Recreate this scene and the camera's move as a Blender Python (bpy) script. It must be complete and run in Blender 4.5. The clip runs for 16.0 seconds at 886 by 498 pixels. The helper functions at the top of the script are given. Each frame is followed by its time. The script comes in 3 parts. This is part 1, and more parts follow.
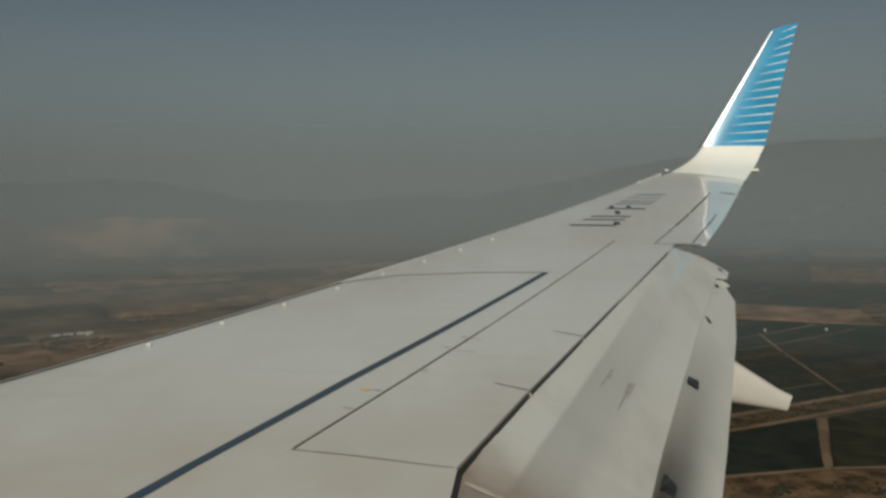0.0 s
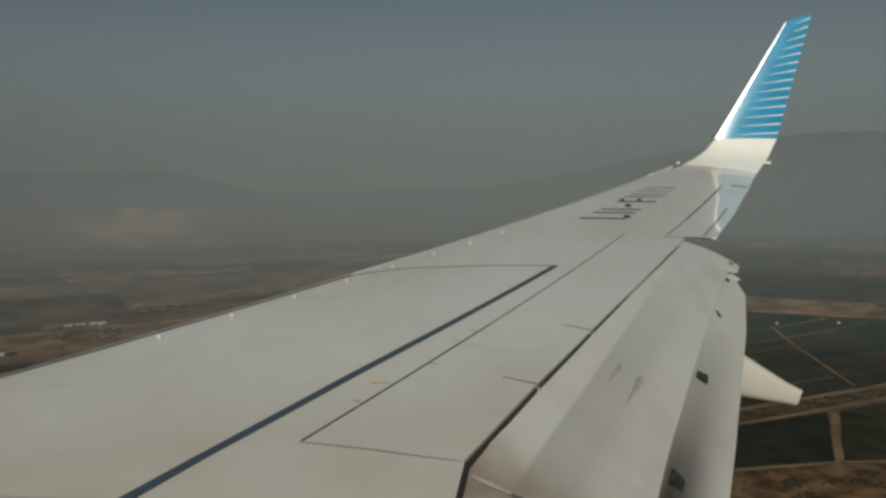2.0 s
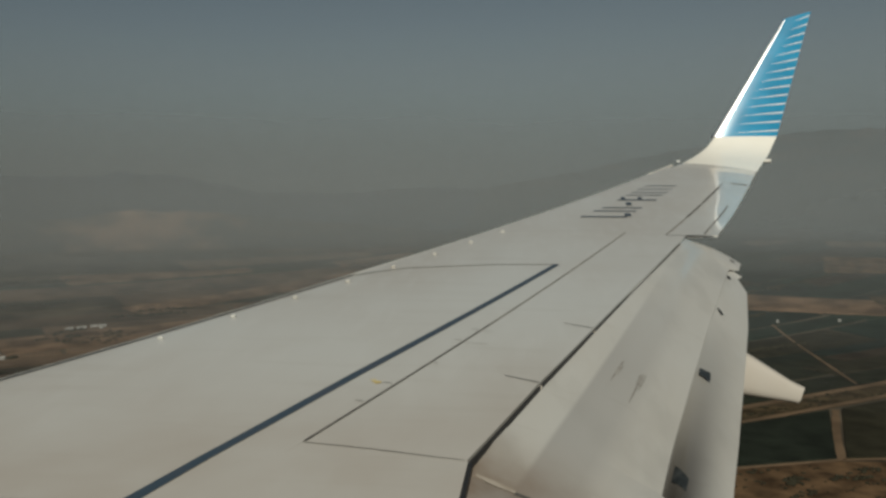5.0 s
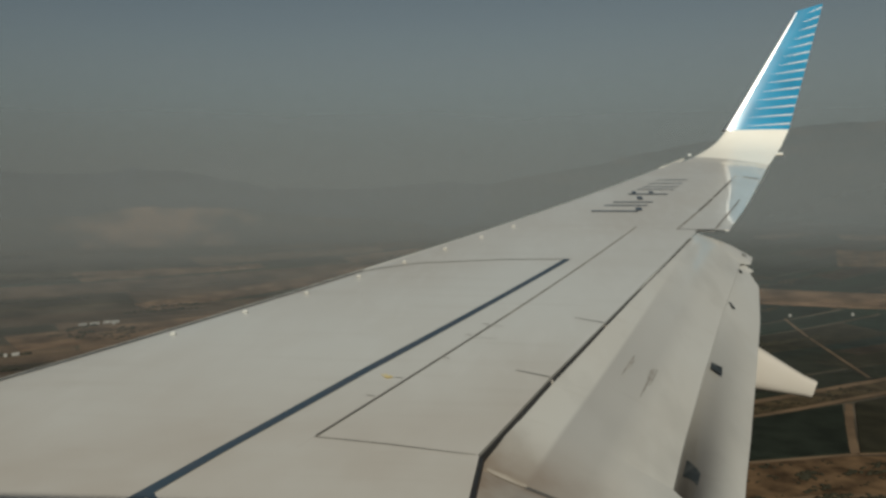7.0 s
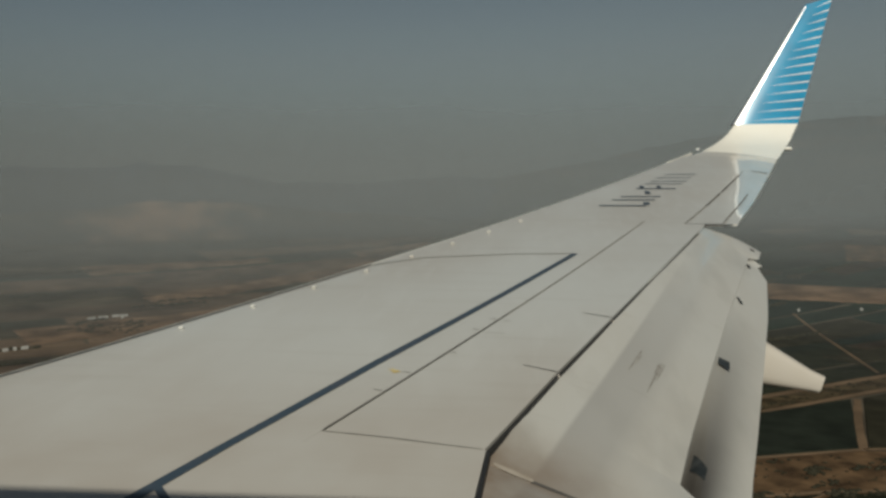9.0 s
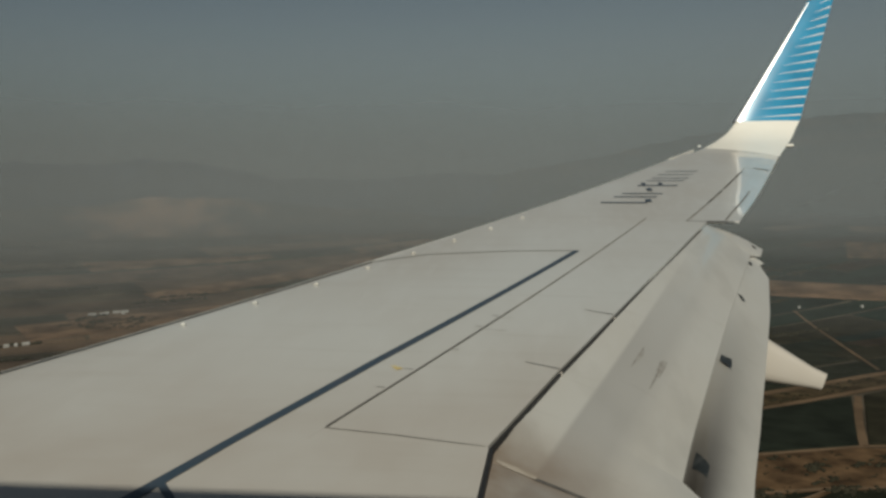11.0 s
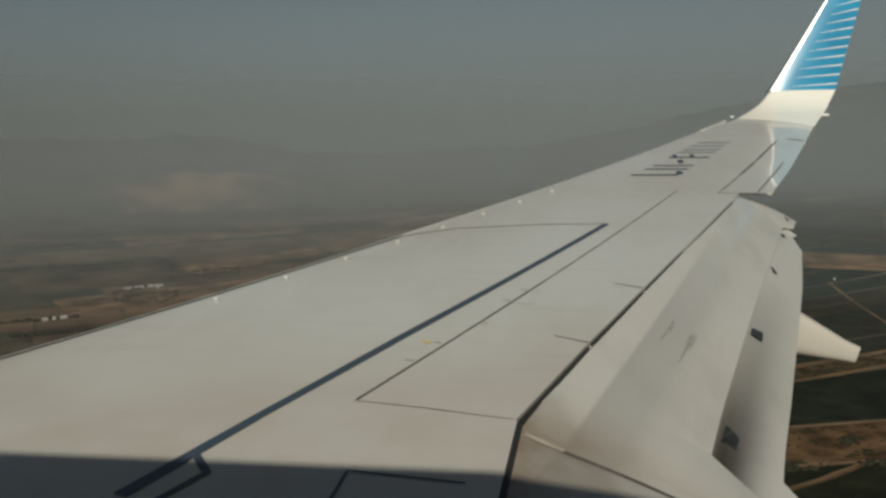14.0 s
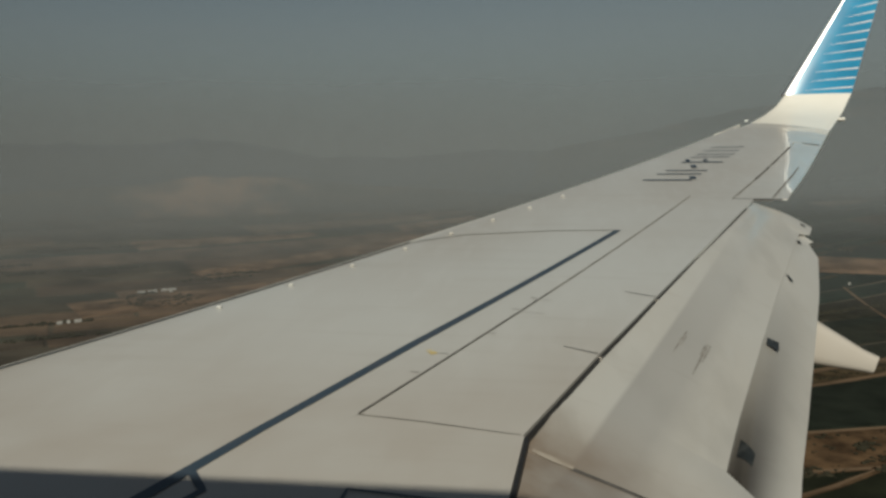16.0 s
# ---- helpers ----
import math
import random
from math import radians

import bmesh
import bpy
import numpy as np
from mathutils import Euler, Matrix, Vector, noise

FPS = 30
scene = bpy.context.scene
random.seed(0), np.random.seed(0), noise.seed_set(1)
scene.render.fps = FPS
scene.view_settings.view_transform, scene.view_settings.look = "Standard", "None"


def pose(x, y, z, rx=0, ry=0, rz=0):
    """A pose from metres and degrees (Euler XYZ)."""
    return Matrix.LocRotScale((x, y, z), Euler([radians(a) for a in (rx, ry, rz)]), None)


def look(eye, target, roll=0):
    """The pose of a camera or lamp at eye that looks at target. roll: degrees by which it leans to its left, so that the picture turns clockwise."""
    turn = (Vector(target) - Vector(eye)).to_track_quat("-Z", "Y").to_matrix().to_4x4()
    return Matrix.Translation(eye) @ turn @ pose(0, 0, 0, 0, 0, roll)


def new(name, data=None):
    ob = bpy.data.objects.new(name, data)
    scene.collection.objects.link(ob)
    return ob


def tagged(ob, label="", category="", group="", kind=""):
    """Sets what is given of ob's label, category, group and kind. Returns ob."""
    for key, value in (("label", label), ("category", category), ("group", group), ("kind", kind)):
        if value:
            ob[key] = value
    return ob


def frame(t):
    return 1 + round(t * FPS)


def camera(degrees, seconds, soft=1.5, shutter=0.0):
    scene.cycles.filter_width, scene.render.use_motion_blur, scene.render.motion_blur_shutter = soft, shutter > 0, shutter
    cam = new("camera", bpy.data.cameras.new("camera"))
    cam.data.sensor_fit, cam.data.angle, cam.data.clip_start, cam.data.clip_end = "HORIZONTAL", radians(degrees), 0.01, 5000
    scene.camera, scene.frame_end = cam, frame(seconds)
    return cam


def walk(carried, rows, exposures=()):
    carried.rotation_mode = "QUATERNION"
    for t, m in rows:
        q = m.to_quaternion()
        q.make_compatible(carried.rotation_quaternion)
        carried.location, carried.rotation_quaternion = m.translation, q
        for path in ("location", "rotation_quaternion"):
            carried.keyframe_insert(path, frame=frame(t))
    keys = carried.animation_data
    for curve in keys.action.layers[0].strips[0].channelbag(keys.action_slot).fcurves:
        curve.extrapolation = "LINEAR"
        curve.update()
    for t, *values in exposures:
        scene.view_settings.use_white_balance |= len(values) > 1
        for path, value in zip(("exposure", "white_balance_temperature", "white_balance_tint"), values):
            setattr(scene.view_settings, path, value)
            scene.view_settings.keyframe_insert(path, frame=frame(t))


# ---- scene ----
cam = camera(53.92, 16.0, soft=2.9)
PATH = [
    (0, pose(3.750, 1.698, 1.169, 86.628, -0.497, 6.620)),
    (0.5, pose(3.742, 1.704, 1.160, 86.378, -0.236, 7.114)),
    (1, pose(3.756, 1.702, 1.168, 86.329, -0.514, 7.109)),
    (1.5, pose(3.762, 1.693, 1.170, 86.354, -0.568, 7.279)),
    (2, pose(3.763, 1.698, 1.179, 86.076, -0.642, 7.350)),
    (2.5, pose(3.777, 1.693, 1.183, 86.133, -0.568, 7.473)),
    (3, pose(3.749, 1.707, 1.163, 86.354, -0.319, 7.138)),
    (3.5, pose(3.760, 1.699, 1.182, 86.292, -0.587, 6.944)),
    (4, pose(3.752, 1.704, 1.173, 86.256, -0.374, 7.186)),
    (6.5, pose(3.758, 1.698, 1.172, 85.799, -0.235, 7.606)),
    (7, pose(3.757, 1.698, 1.172, 85.774, 0.021, 8.029)),
    (7.5, pose(3.757, 1.701, 1.177, 85.796, -0.394, 7.710)),
    (8, pose(3.742, 1.701, 1.167, 85.658, 0.100, 8.262)),
    (8.5, pose(3.764, 1.701, 1.178, 85.724, -0.317, 8.024)),
    (9, pose(3.759, 1.696, 1.174, 85.403, 0.017, 8.518)),
    (11.5, pose(3.748, 1.697, 1.179, 85.024, -0.073, 8.611)),
    (12, pose(3.758, 1.687, 1.188, 84.134, 0.438, 9.796)),
    (12.5, pose(3.778, 1.678, 1.193, 83.521, 0.751, 11.038)),
    (13, pose(3.771, 1.677, 1.184, 83.620, 0.587, 10.495)),
    (13.5, pose(3.762, 1.680, 1.189, 83.605, 0.571, 10.561)),
    (14, pose(3.760, 1.682, 1.186, 83.406, 0.425, 10.515)),
    (14.5, pose(3.755, 1.683, 1.178, 84.348, 0.334, 10.372)),
    (15, pose(3.761, 1.685, 1.183, 84.301, 0.274, 10.470)),
    (15.5, pose(3.757, 1.750, 1.186, 84.010, 0.464, 11.201)),
    (16, pose(3.769, 1.815, 1.194, 83.689, 0.484, 11.318)),
]
EXPOSURES = [(0.0, -0.03, 6270, 3), (2.0, -0.09, 6310, 3), (4.0, -0.08, 6380, 3), (6.5, 0.02, 6370, 3), (9.0, 0.02, 6390, 3),
             (11.5, -0.06, 6410, 3), (12.5, -0.05, 6410, 3), (13.5, 0.02, 6440, 3), (16.0, 0.0, 6430, 3)]
walk(cam, PATH, EXPOSURES)

# World axes: x aft along the aircraft, y outboard over the right wing, z up.
# ---- light ----
SUN = Vector((0.0, -0.84, 0.545)).normalized()
world = bpy.data.worlds.new("hazy_sky")
scene.world = world
world.use_nodes = True
wn, wl = world.node_tree.nodes, world.node_tree.links
sky = wn.new("ShaderNodeTexSky")
sky.sky_type = "NISHITA"
sky.sun_disc = False
sky.sun_elevation = math.asin(SUN.z)
sky.sun_rotation = math.atan2(SUN.x, SUN.y)
sky.altitude, sky.air_density, sky.dust_density, sky.ozone_density = 500, 1.0, 1.5, 1.0
grey = wn.new("ShaderNodeHueSaturation")
grey.inputs["Hue"].default_value, grey.inputs["Saturation"].default_value = 0.488, 0.62
wl.new(sky.outputs[0], grey.inputs["Color"])
wl.new(grey.outputs[0], wn["Background"].inputs["Color"])
wn["Background"].inputs["Strength"].default_value = 0.027

lamp = bpy.data.lights.new("sun", "SUN")
lamp.energy, lamp.angle, lamp.color = 3.6, radians(0.6), (1.0, 0.93, 0.82)
sun = new("sun", lamp)
sun.matrix_world = look(SUN * 60, (0, 0, 0))


# ---- materials ----
def material(name, colour, rough=0.5, metal=0.0, coat=0.0, spots=(), bump=0.0, bump_scale=40.0, ior=1.5):
    """A principled material; spots: rows of (scale, colour to mix, amount, low, high) of noise in object space."""
    m = bpy.data.materials.new(name)
    m.use_nodes = True
    n, l = m.node_tree.nodes, m.node_tree.links
    b = n["Principled BSDF"]
    b.inputs["Roughness"].default_value, b.inputs["Metallic"].default_value = rough, metal
    b.inputs["Coat Weight"].default_value, b.inputs["Coat Roughness"].default_value = coat, 0.04
    b.inputs["IOR"].default_value = ior
    co = n.new("ShaderNodeTexCoord")
    rgb = n.new("ShaderNodeRGB")
    rgb.outputs[0].default_value = (*colour, 1)
    last = rgb.outputs[0]
    for scale, tint, amount, low, high in spots:
        scales = scale if isinstance(scale, tuple) else (scale, scale, scale)
        mp = n.new("ShaderNodeMapping")
        mp.inputs["Scale"].default_value = scales
        l.new(co.outputs["Object"], mp.inputs["Vector"])
        tex = n.new("ShaderNodeTexNoise")
        tex.inputs["Scale"].default_value, tex.inputs["Detail"].default_value = 1.0, 6
        l.new(mp.outputs[0], tex.inputs["Vector"])
        ramp = n.new("ShaderNodeMapRange")
        ramp.inputs["From Min"].default_value, ramp.inputs["From Max"].default_value = low, high
        ramp.inputs["To Max"].default_value = amount
        l.new(tex.outputs["Fac"], ramp.inputs["Value"])
        mix = n.new("ShaderNodeMix")
        mix.data_type = "RGBA"
        mix.inputs[7].default_value = (*tint, 1)
        l.new(ramp.outputs[0], mix.inputs[0])
        l.new(last, mix.inputs[6])
        last = mix.outputs[2]
    l.new(last, b.inputs["Base Color"])
    if bump:
        tex = n.new("ShaderNodeTexNoise")
        tex.inputs["Scale"].default_value, tex.inputs["Detail"].default_value = bump_scale, 4
        l.new(co.outputs["Object"], tex.inputs["Vector"])
        bm_ = n.new("ShaderNodeBump")
        bm_.inputs["Strength"].default_value, bm_.inputs["Distance"].default_value = bump, 0.01
        l.new(tex.outputs["Fac"], bm_.inputs["Height"])
        l.new(bm_.outputs[0], b.inputs["Normal"])
    return m


GREY = material("grey_wing_paint", (0.59, 0.583, 0.552), 0.28, 0, 0.5,
                [((0.5, 0.25, 1), (0.47, 0.42, 0.36), 0.7, 0.42, 0.7), ((9, 2, 9), (0.63, 0.62, 0.59), 0.5, 0.5, 0.8), ((0.7, 7, 1), (0.43, 0.40, 0.35), 0.35, 0.55, 0.8)], 0.02, 3)
# Inboard brown: grime and the fuselage's warm reflection, both put into the wing's colour.
n, l = GREY.node_tree.nodes, GREY.node_tree.links
co, sep, rng = n.new("ShaderNodeTexCoord"), n.new("ShaderNodeSeparateXYZ"), n.new("ShaderNodeMapRange")
l.new(co.outputs["Object"], sep.inputs[0])
rng.interpolation_type = "SMOOTHSTEP"
rng.inputs["From Min"].default_value, rng.inputs["From Max"].default_value = 4.6, 7.6
rng.inputs["To Min"].default_value, rng.inputs["To Max"].default_value = 1.25, 0.0
l.new(sep.outputs["Y"], rng.inputs["Value"])
worn, mul, grime_and_cast = n.new("ShaderNodeTexNoise"), n.new("ShaderNodeMath"), n.new("ShaderNodeMix")
worn.inputs["Scale"].default_value, worn.inputs["Detail"].default_value = 1.3, 7
l.new(co.outputs["Object"], worn.inputs["Vector"])
mul.operation = "MULTIPLY"
l.new(rng.outputs[0], mul.inputs[0])
l.new(worn.outputs["Fac"], mul.inputs[1])
grime_and_cast.data_type = "RGBA"
grime_and_cast.inputs[7].default_value = (0.42, 0.36, 0.30, 1)
base = n["Principled BSDF"].inputs["Base Color"]
l.new(base.links[0].from_socket, grime_and_cast.inputs[6])
l.new(mul.outputs[0], grime_and_cast.inputs[0])
l.new(grime_and_cast.outputs[2], base)
FLAP = material("flap_paint", (0.54, 0.525, 0.49), 0.30, 0, 0.4,
                [((0.8, 0.2, 1), (0.50, 0.46, 0.40), 0.6, 0.4, 0.7), ((3, 14, 3), (0.36, 0.31, 0.26), 0.35, 0.62, 0.8), ((2.6, 1.0, 1), (0.41, 0.39, 0.355), 0.75, 0.50, 0.72), ((9, 2.5, 4), (0.56, 0.545, 0.51), 0.5, 0.52, 0.75)], 0.02, 3)
n, l = FLAP.node_tree.nodes, FLAP.node_tree.links
co = n.new("ShaderNodeTexCoord")
# Darker band along the span: a reflection put into the flap's colour.
reflection_band = n.new("ShaderNodeVectorMath")
reflection_band.operation = "DOT_PRODUCT"
reflection_band.inputs[1].default_value = (1.0, -0.27, 0.0)
l.new(co.outputs["Object"], reflection_band.inputs[0])
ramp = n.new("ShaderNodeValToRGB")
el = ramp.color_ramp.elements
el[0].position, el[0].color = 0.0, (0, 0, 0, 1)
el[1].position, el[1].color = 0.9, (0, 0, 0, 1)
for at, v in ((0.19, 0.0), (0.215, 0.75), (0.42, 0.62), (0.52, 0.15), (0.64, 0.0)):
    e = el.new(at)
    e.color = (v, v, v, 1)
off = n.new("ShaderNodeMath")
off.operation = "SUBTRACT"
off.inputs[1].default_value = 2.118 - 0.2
l.new(reflection_band.outputs["Value"], off.inputs[0])
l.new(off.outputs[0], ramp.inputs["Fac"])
reflected = n.new("ShaderNodeMix")
reflected.data_type = "RGBA"
reflected.inputs[7].default_value = (0.35, 0.335, 0.315, 1)
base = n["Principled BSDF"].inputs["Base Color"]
l.new(base.links[0].from_socket, reflected.inputs[6])
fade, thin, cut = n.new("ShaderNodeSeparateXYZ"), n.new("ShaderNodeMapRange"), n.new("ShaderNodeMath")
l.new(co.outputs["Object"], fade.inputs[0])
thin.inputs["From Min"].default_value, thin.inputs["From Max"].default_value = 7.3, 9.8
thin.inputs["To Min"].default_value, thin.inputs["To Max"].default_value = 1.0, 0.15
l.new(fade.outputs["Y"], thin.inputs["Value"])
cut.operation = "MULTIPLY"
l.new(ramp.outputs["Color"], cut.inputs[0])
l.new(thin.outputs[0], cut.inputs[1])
l.new(cut.outputs[0], reflected.inputs[0])
l.new(reflected.outputs[2], base)
sep = n.new("ShaderNodeSeparateXYZ")
l.new(co.outputs["Object"], sep.inputs[0])
inner = n.new("ShaderNodeMapRange")
inner.interpolation_type = "SMOOTHSTEP"
inner.inputs["From Min"].default_value, inner.inputs["From Max"].default_value = 5.15, 6.15
inner.inputs["To Min"].default_value, inner.inputs["To Max"].default_value = 1.0, 0.0
l.new(sep.outputs["Y"], inner.inputs["Value"])
blot = n.new("ShaderNodeTexNoise")
blot.inputs["Scale"].default_value, blot.inputs["Detail"].default_value = 3.5, 6
l.new(co.outputs["Object"], blot.inputs["Vector"])
fwd = n.new("ShaderNodeMapRange")
fwd.inputs["From Min"].default_value, fwd.inputs["From Max"].default_value = 3.4, 4.1
fwd.inputs["To Min"].default_value, fwd.inputs["To Max"].default_value = 2.0, 0.5
l.new(sep.outputs["X"], fwd.inputs["Value"])
m1, m2 = n.new("ShaderNodeMath"), n.new("ShaderNodeMath")
m1.operation = m2.operation = "MULTIPLY"
l.new(inner.outputs[0], m1.inputs[0])
l.new(blot.outputs["Fac"], m1.inputs[1])
l.new(m1.outputs[0], m2.inputs[0])
l.new(fwd.outputs[0], m2.inputs[1])
brown = n.new("ShaderNodeMix")
brown.data_type = "RGBA"
brown.inputs[7].default_value = (0.22, 0.16, 0.11, 1)
l.new(base.links[0].from_socket, brown.inputs[6])
l.new(m2.outputs[0], brown.inputs[0])
l.new(brown.outputs[2], base)
# Rear flap paint: soot and the slot's shade, both put into the colour.
SOOT_SHADE = FLAP.copy()
SOOT_SHADE.name = "soot_shade_flap_paint"
n, l = SOOT_SHADE.node_tree.nodes, SOOT_SHADE.node_tree.links
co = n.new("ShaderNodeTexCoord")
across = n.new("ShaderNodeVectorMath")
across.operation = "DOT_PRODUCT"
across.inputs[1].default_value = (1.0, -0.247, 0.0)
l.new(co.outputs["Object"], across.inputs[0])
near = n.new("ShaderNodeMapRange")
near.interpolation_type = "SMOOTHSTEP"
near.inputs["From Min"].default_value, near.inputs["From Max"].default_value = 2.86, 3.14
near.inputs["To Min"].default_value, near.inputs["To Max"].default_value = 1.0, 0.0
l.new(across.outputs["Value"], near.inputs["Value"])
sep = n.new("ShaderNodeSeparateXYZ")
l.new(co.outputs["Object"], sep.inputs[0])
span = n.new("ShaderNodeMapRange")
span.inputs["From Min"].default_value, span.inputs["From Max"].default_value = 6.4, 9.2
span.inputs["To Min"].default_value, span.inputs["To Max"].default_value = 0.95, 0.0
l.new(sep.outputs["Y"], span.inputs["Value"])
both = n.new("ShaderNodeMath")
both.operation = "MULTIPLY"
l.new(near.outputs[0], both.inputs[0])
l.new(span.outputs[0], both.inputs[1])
soot_shade = n.new("ShaderNodeMix")
soot_shade.data_type = "RGBA"
soot_shade.inputs[7].default_value = (0.052, 0.047, 0.042, 1)
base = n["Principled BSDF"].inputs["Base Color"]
l.new(base.links[0].from_socket, soot_shade.inputs[6])
l.new(both.outputs[0], soot_shade.inputs[0])
l.new(soot_shade.outputs[2], base)
WHITE = material("white_gloss_paint", (0.80, 0.765, 0.69), 0.38, 0, 0.25, [((2, 2, 2), (0.70, 0.66, 0.58), 0.4, 0.5, 0.8)])
PALE = material("pale_stripe_paint", (0.62, 0.63, 0.63), 0.35, 0, 0.4, [((3, 3, 3), (0.52, 0.54, 0.56), 0.5, 0.4, 0.7)])
BLUE = material("blue_gloss_paint", (0.020, 0.20, 0.36), 0.16, 0, 0.5, [((2, 2, 2), (0.03, 0.30, 0.52), 0.6, 0.4, 0.7)])
DARK = material("dark_cavity", (0.03, 0.03, 0.03), 0.8)
STRIPE = material("dark_blue_line_paint", (0.042, 0.064, 0.088), 0.5, 0, 0.1, [(6, (0.06, 0.07, 0.09), 0.6, 0.45, 0.7)])
SEAL = material("grey_sealant", (0.12, 0.11, 0.10), 0.7, 0, 0, [(7, (0.25, 0.23, 0.20), 0.7, 0.4, 0.7)])
SEALED = material("worn_sealant", (0.20, 0.185, 0.165), 0.6, 0, 0, [(5, (0.32, 0.30, 0.27), 0.8, 0.4, 0.7)])
PALE_SLAT = material("pale_slat_paint", (0.63, 0.61, 0.56), 0.45, 0, 0.2, [((4, 1, 4), (0.62, 0.59, 0.53), 0.5, 0.4, 0.7)])
METAL = material("polished_aluminium", (0.90, 0.90, 0.90), 0.36, 1.0, 0, [(5, (0.7, 0.7, 0.7), 0.4, 0.4, 0.7)])
FAIRING = material("worn_fairing_paint", (0.47, 0.43, 0.38), 0.45, 0, 0.2, [(3, (0.44, 0.39, 0.33), 0.6, 0.4, 0.7)])
YELLOW = material("yellow_paint", (0.56, 0.43, 0.17), 0.5, 0, 0, [(30, (0.55, 0.52, 0.42), 0.9, 0.45, 0.6)])
SMEAR = material("faint_smear", (0.49, 0.48, 0.45), 0.35, 0, 0.4, [(12, (0.52, 0.51, 0.48), 1.0, 0.40, 0.6)])
RUBBER = material("dark_rubber", (0.022, 0.022, 0.023), 0.6)
SKIN = material("fuselage_skin", (0.75, 0.74, 0.72), 0.4, 0, 0.3, [(0.6, (0.68, 0.66, 0.62), 0.5, 0.4, 0.7)])
SCUFF = material("brown_scuff", (0.25, 0.23, 0.205), 0.5, 0, 0.2, [(14, (0.36, 0.34, 0.31), 1.0, 0.45, 0.66)])
SEALANT = material("smeared_sealant", (0.46, 0.40, 0.33), 0.5, 0, 0.2, [((9, 30, 9), (0.34, 0.28, 0.22), 1.0, 0.42, 0.6)])
OPENING = material("weathered_grey_bracket", (0.020, 0.025, 0.028), 0.6, 0, 0, [(14, (0.055, 0.06, 0.062), 0.8, 0.45, 0.7)])
GRIME = material("brown_grime", (0.085, 0.078, 0.07), 0.7, 0, 0, [(9, (0.20, 0.185, 0.165), 0.8, 0.45, 0.75)])
LENS = material("clear_lamp_glass", (0.85, 0.85, 0.82), 0.12, 0, 0.5)


# ---- mesh helpers ----
def part(name, bm, mat, parent=None, label="", smooth=True):
    bmesh.ops.recalc_face_normals(bm, faces=bm.faces)
    me = bpy.data.meshes.new(name)
    bm.to_mesh(me)
    bm.free()
    me.materials.append(mat)
    if smooth:
        for p in me.polygons:
            p.use_smooth = True
        me.set_sharp_from_angle(angle=radians(32))
    ob = new(name, me)
    if parent is not None:
        ob.parent = parent
    if label:
        ob["label"] = label
    return ob


def loft(sections, closed=True, caps=True):
    """A skin through equal rings of points."""
    bm = bmesh.new()
    rings = [[bm.verts.new(p) for p in s] for s in sections]
    n = len(rings[0])
    for a, b in zip(rings, rings[1:]):
        for i in range(n if closed else n - 1):
            j = (i + 1) % n
            bm.faces.new((a[i], a[j], b[j], b[i]))
    if caps and closed:
        bm.faces.new(rings[0])
        bm.faces.new(rings[-1])
    return bm


def lerp(a, b, t):
    return a + (b - a) * t


# ---- wing form ----
def lead(y):
    return 0.5225 * (y - 5.7) + 0.05 * min(1, max(0, (9.5 - y) / 2.5))


def trail(y):
    return 3.82 + 0.300 * (y - 5.7) - 0.012 * min(max((y - 11.0) / 2.4, 0), 1) if y > 5.5 else 3.76


def chord(y):
    return trail(y) - 0.5225 * (y - 5.7)


def rise(y):
    d = y - 5.7
    return 0.1066 * d + 0.00407 * d * d


def top(x, y):
    """Height of the wing's upper surface."""
    u = (x - lead(y)) / chord(y)
    return (rise(y) - (0.06 + 0.03 * min(1, max(0, (9.5 - y) / 3))) * math.exp(-max(u, 0) / 0.022) + 0.002 * chord(y) * math.sin(math.pi * min(max(u, 0), 1))
            - 0.0029 * max(0, 7.4 - y) ** 2 * (1 - u) - sag(y) * chord(y) * max(0, min(u, 1.05) - 0.6) ** 2)


def sag(y):
    """How much the rear of the outer wing curves down."""
    t = min(max((y - 11.0) / 2.4, 0), 1)
    return 0.20 * t * t * (3 - 2 * t)


def hinge(y):
    return 2.598 + 0.3374 * (y - 5.582)


def spoiler_edge(y):
    return float(np.interp(y, [4.4, 5.442, 6.526, 7.63, 8.833, 10.992, 11.6], [3.40, 3.379, 3.678, 4.012, 4.384, 5.087, 5.287]))


def slab(stations, front, rear, nx, lift=0.0, thick=0.03, skew=0.0, zfun=top):
    """A closed panel on the wing's surface from front(y) to rear(y); skew: how far y shifts from front to rear."""
    secs = []
    for k, y in enumerate(stations):
        up, low = [], []
        for i in range(nx + 1):
            t = i / nx
            yy = y + (skew[k] if isinstance(skew, tuple) else skew) * t
            x = lerp(front(yy), rear(yy), t)
            z = zfun(x, yy) + lift
            th = thick(t, yy) if callable(thick) else thick
            up.append((x, yy, z))
            low.append((x, yy, z - th))
        secs.append(up + low[::-1])
    return loft(secs)


def steps(a, b, n):
    return [a + (b - a) * i / n for i in range(n + 1)]


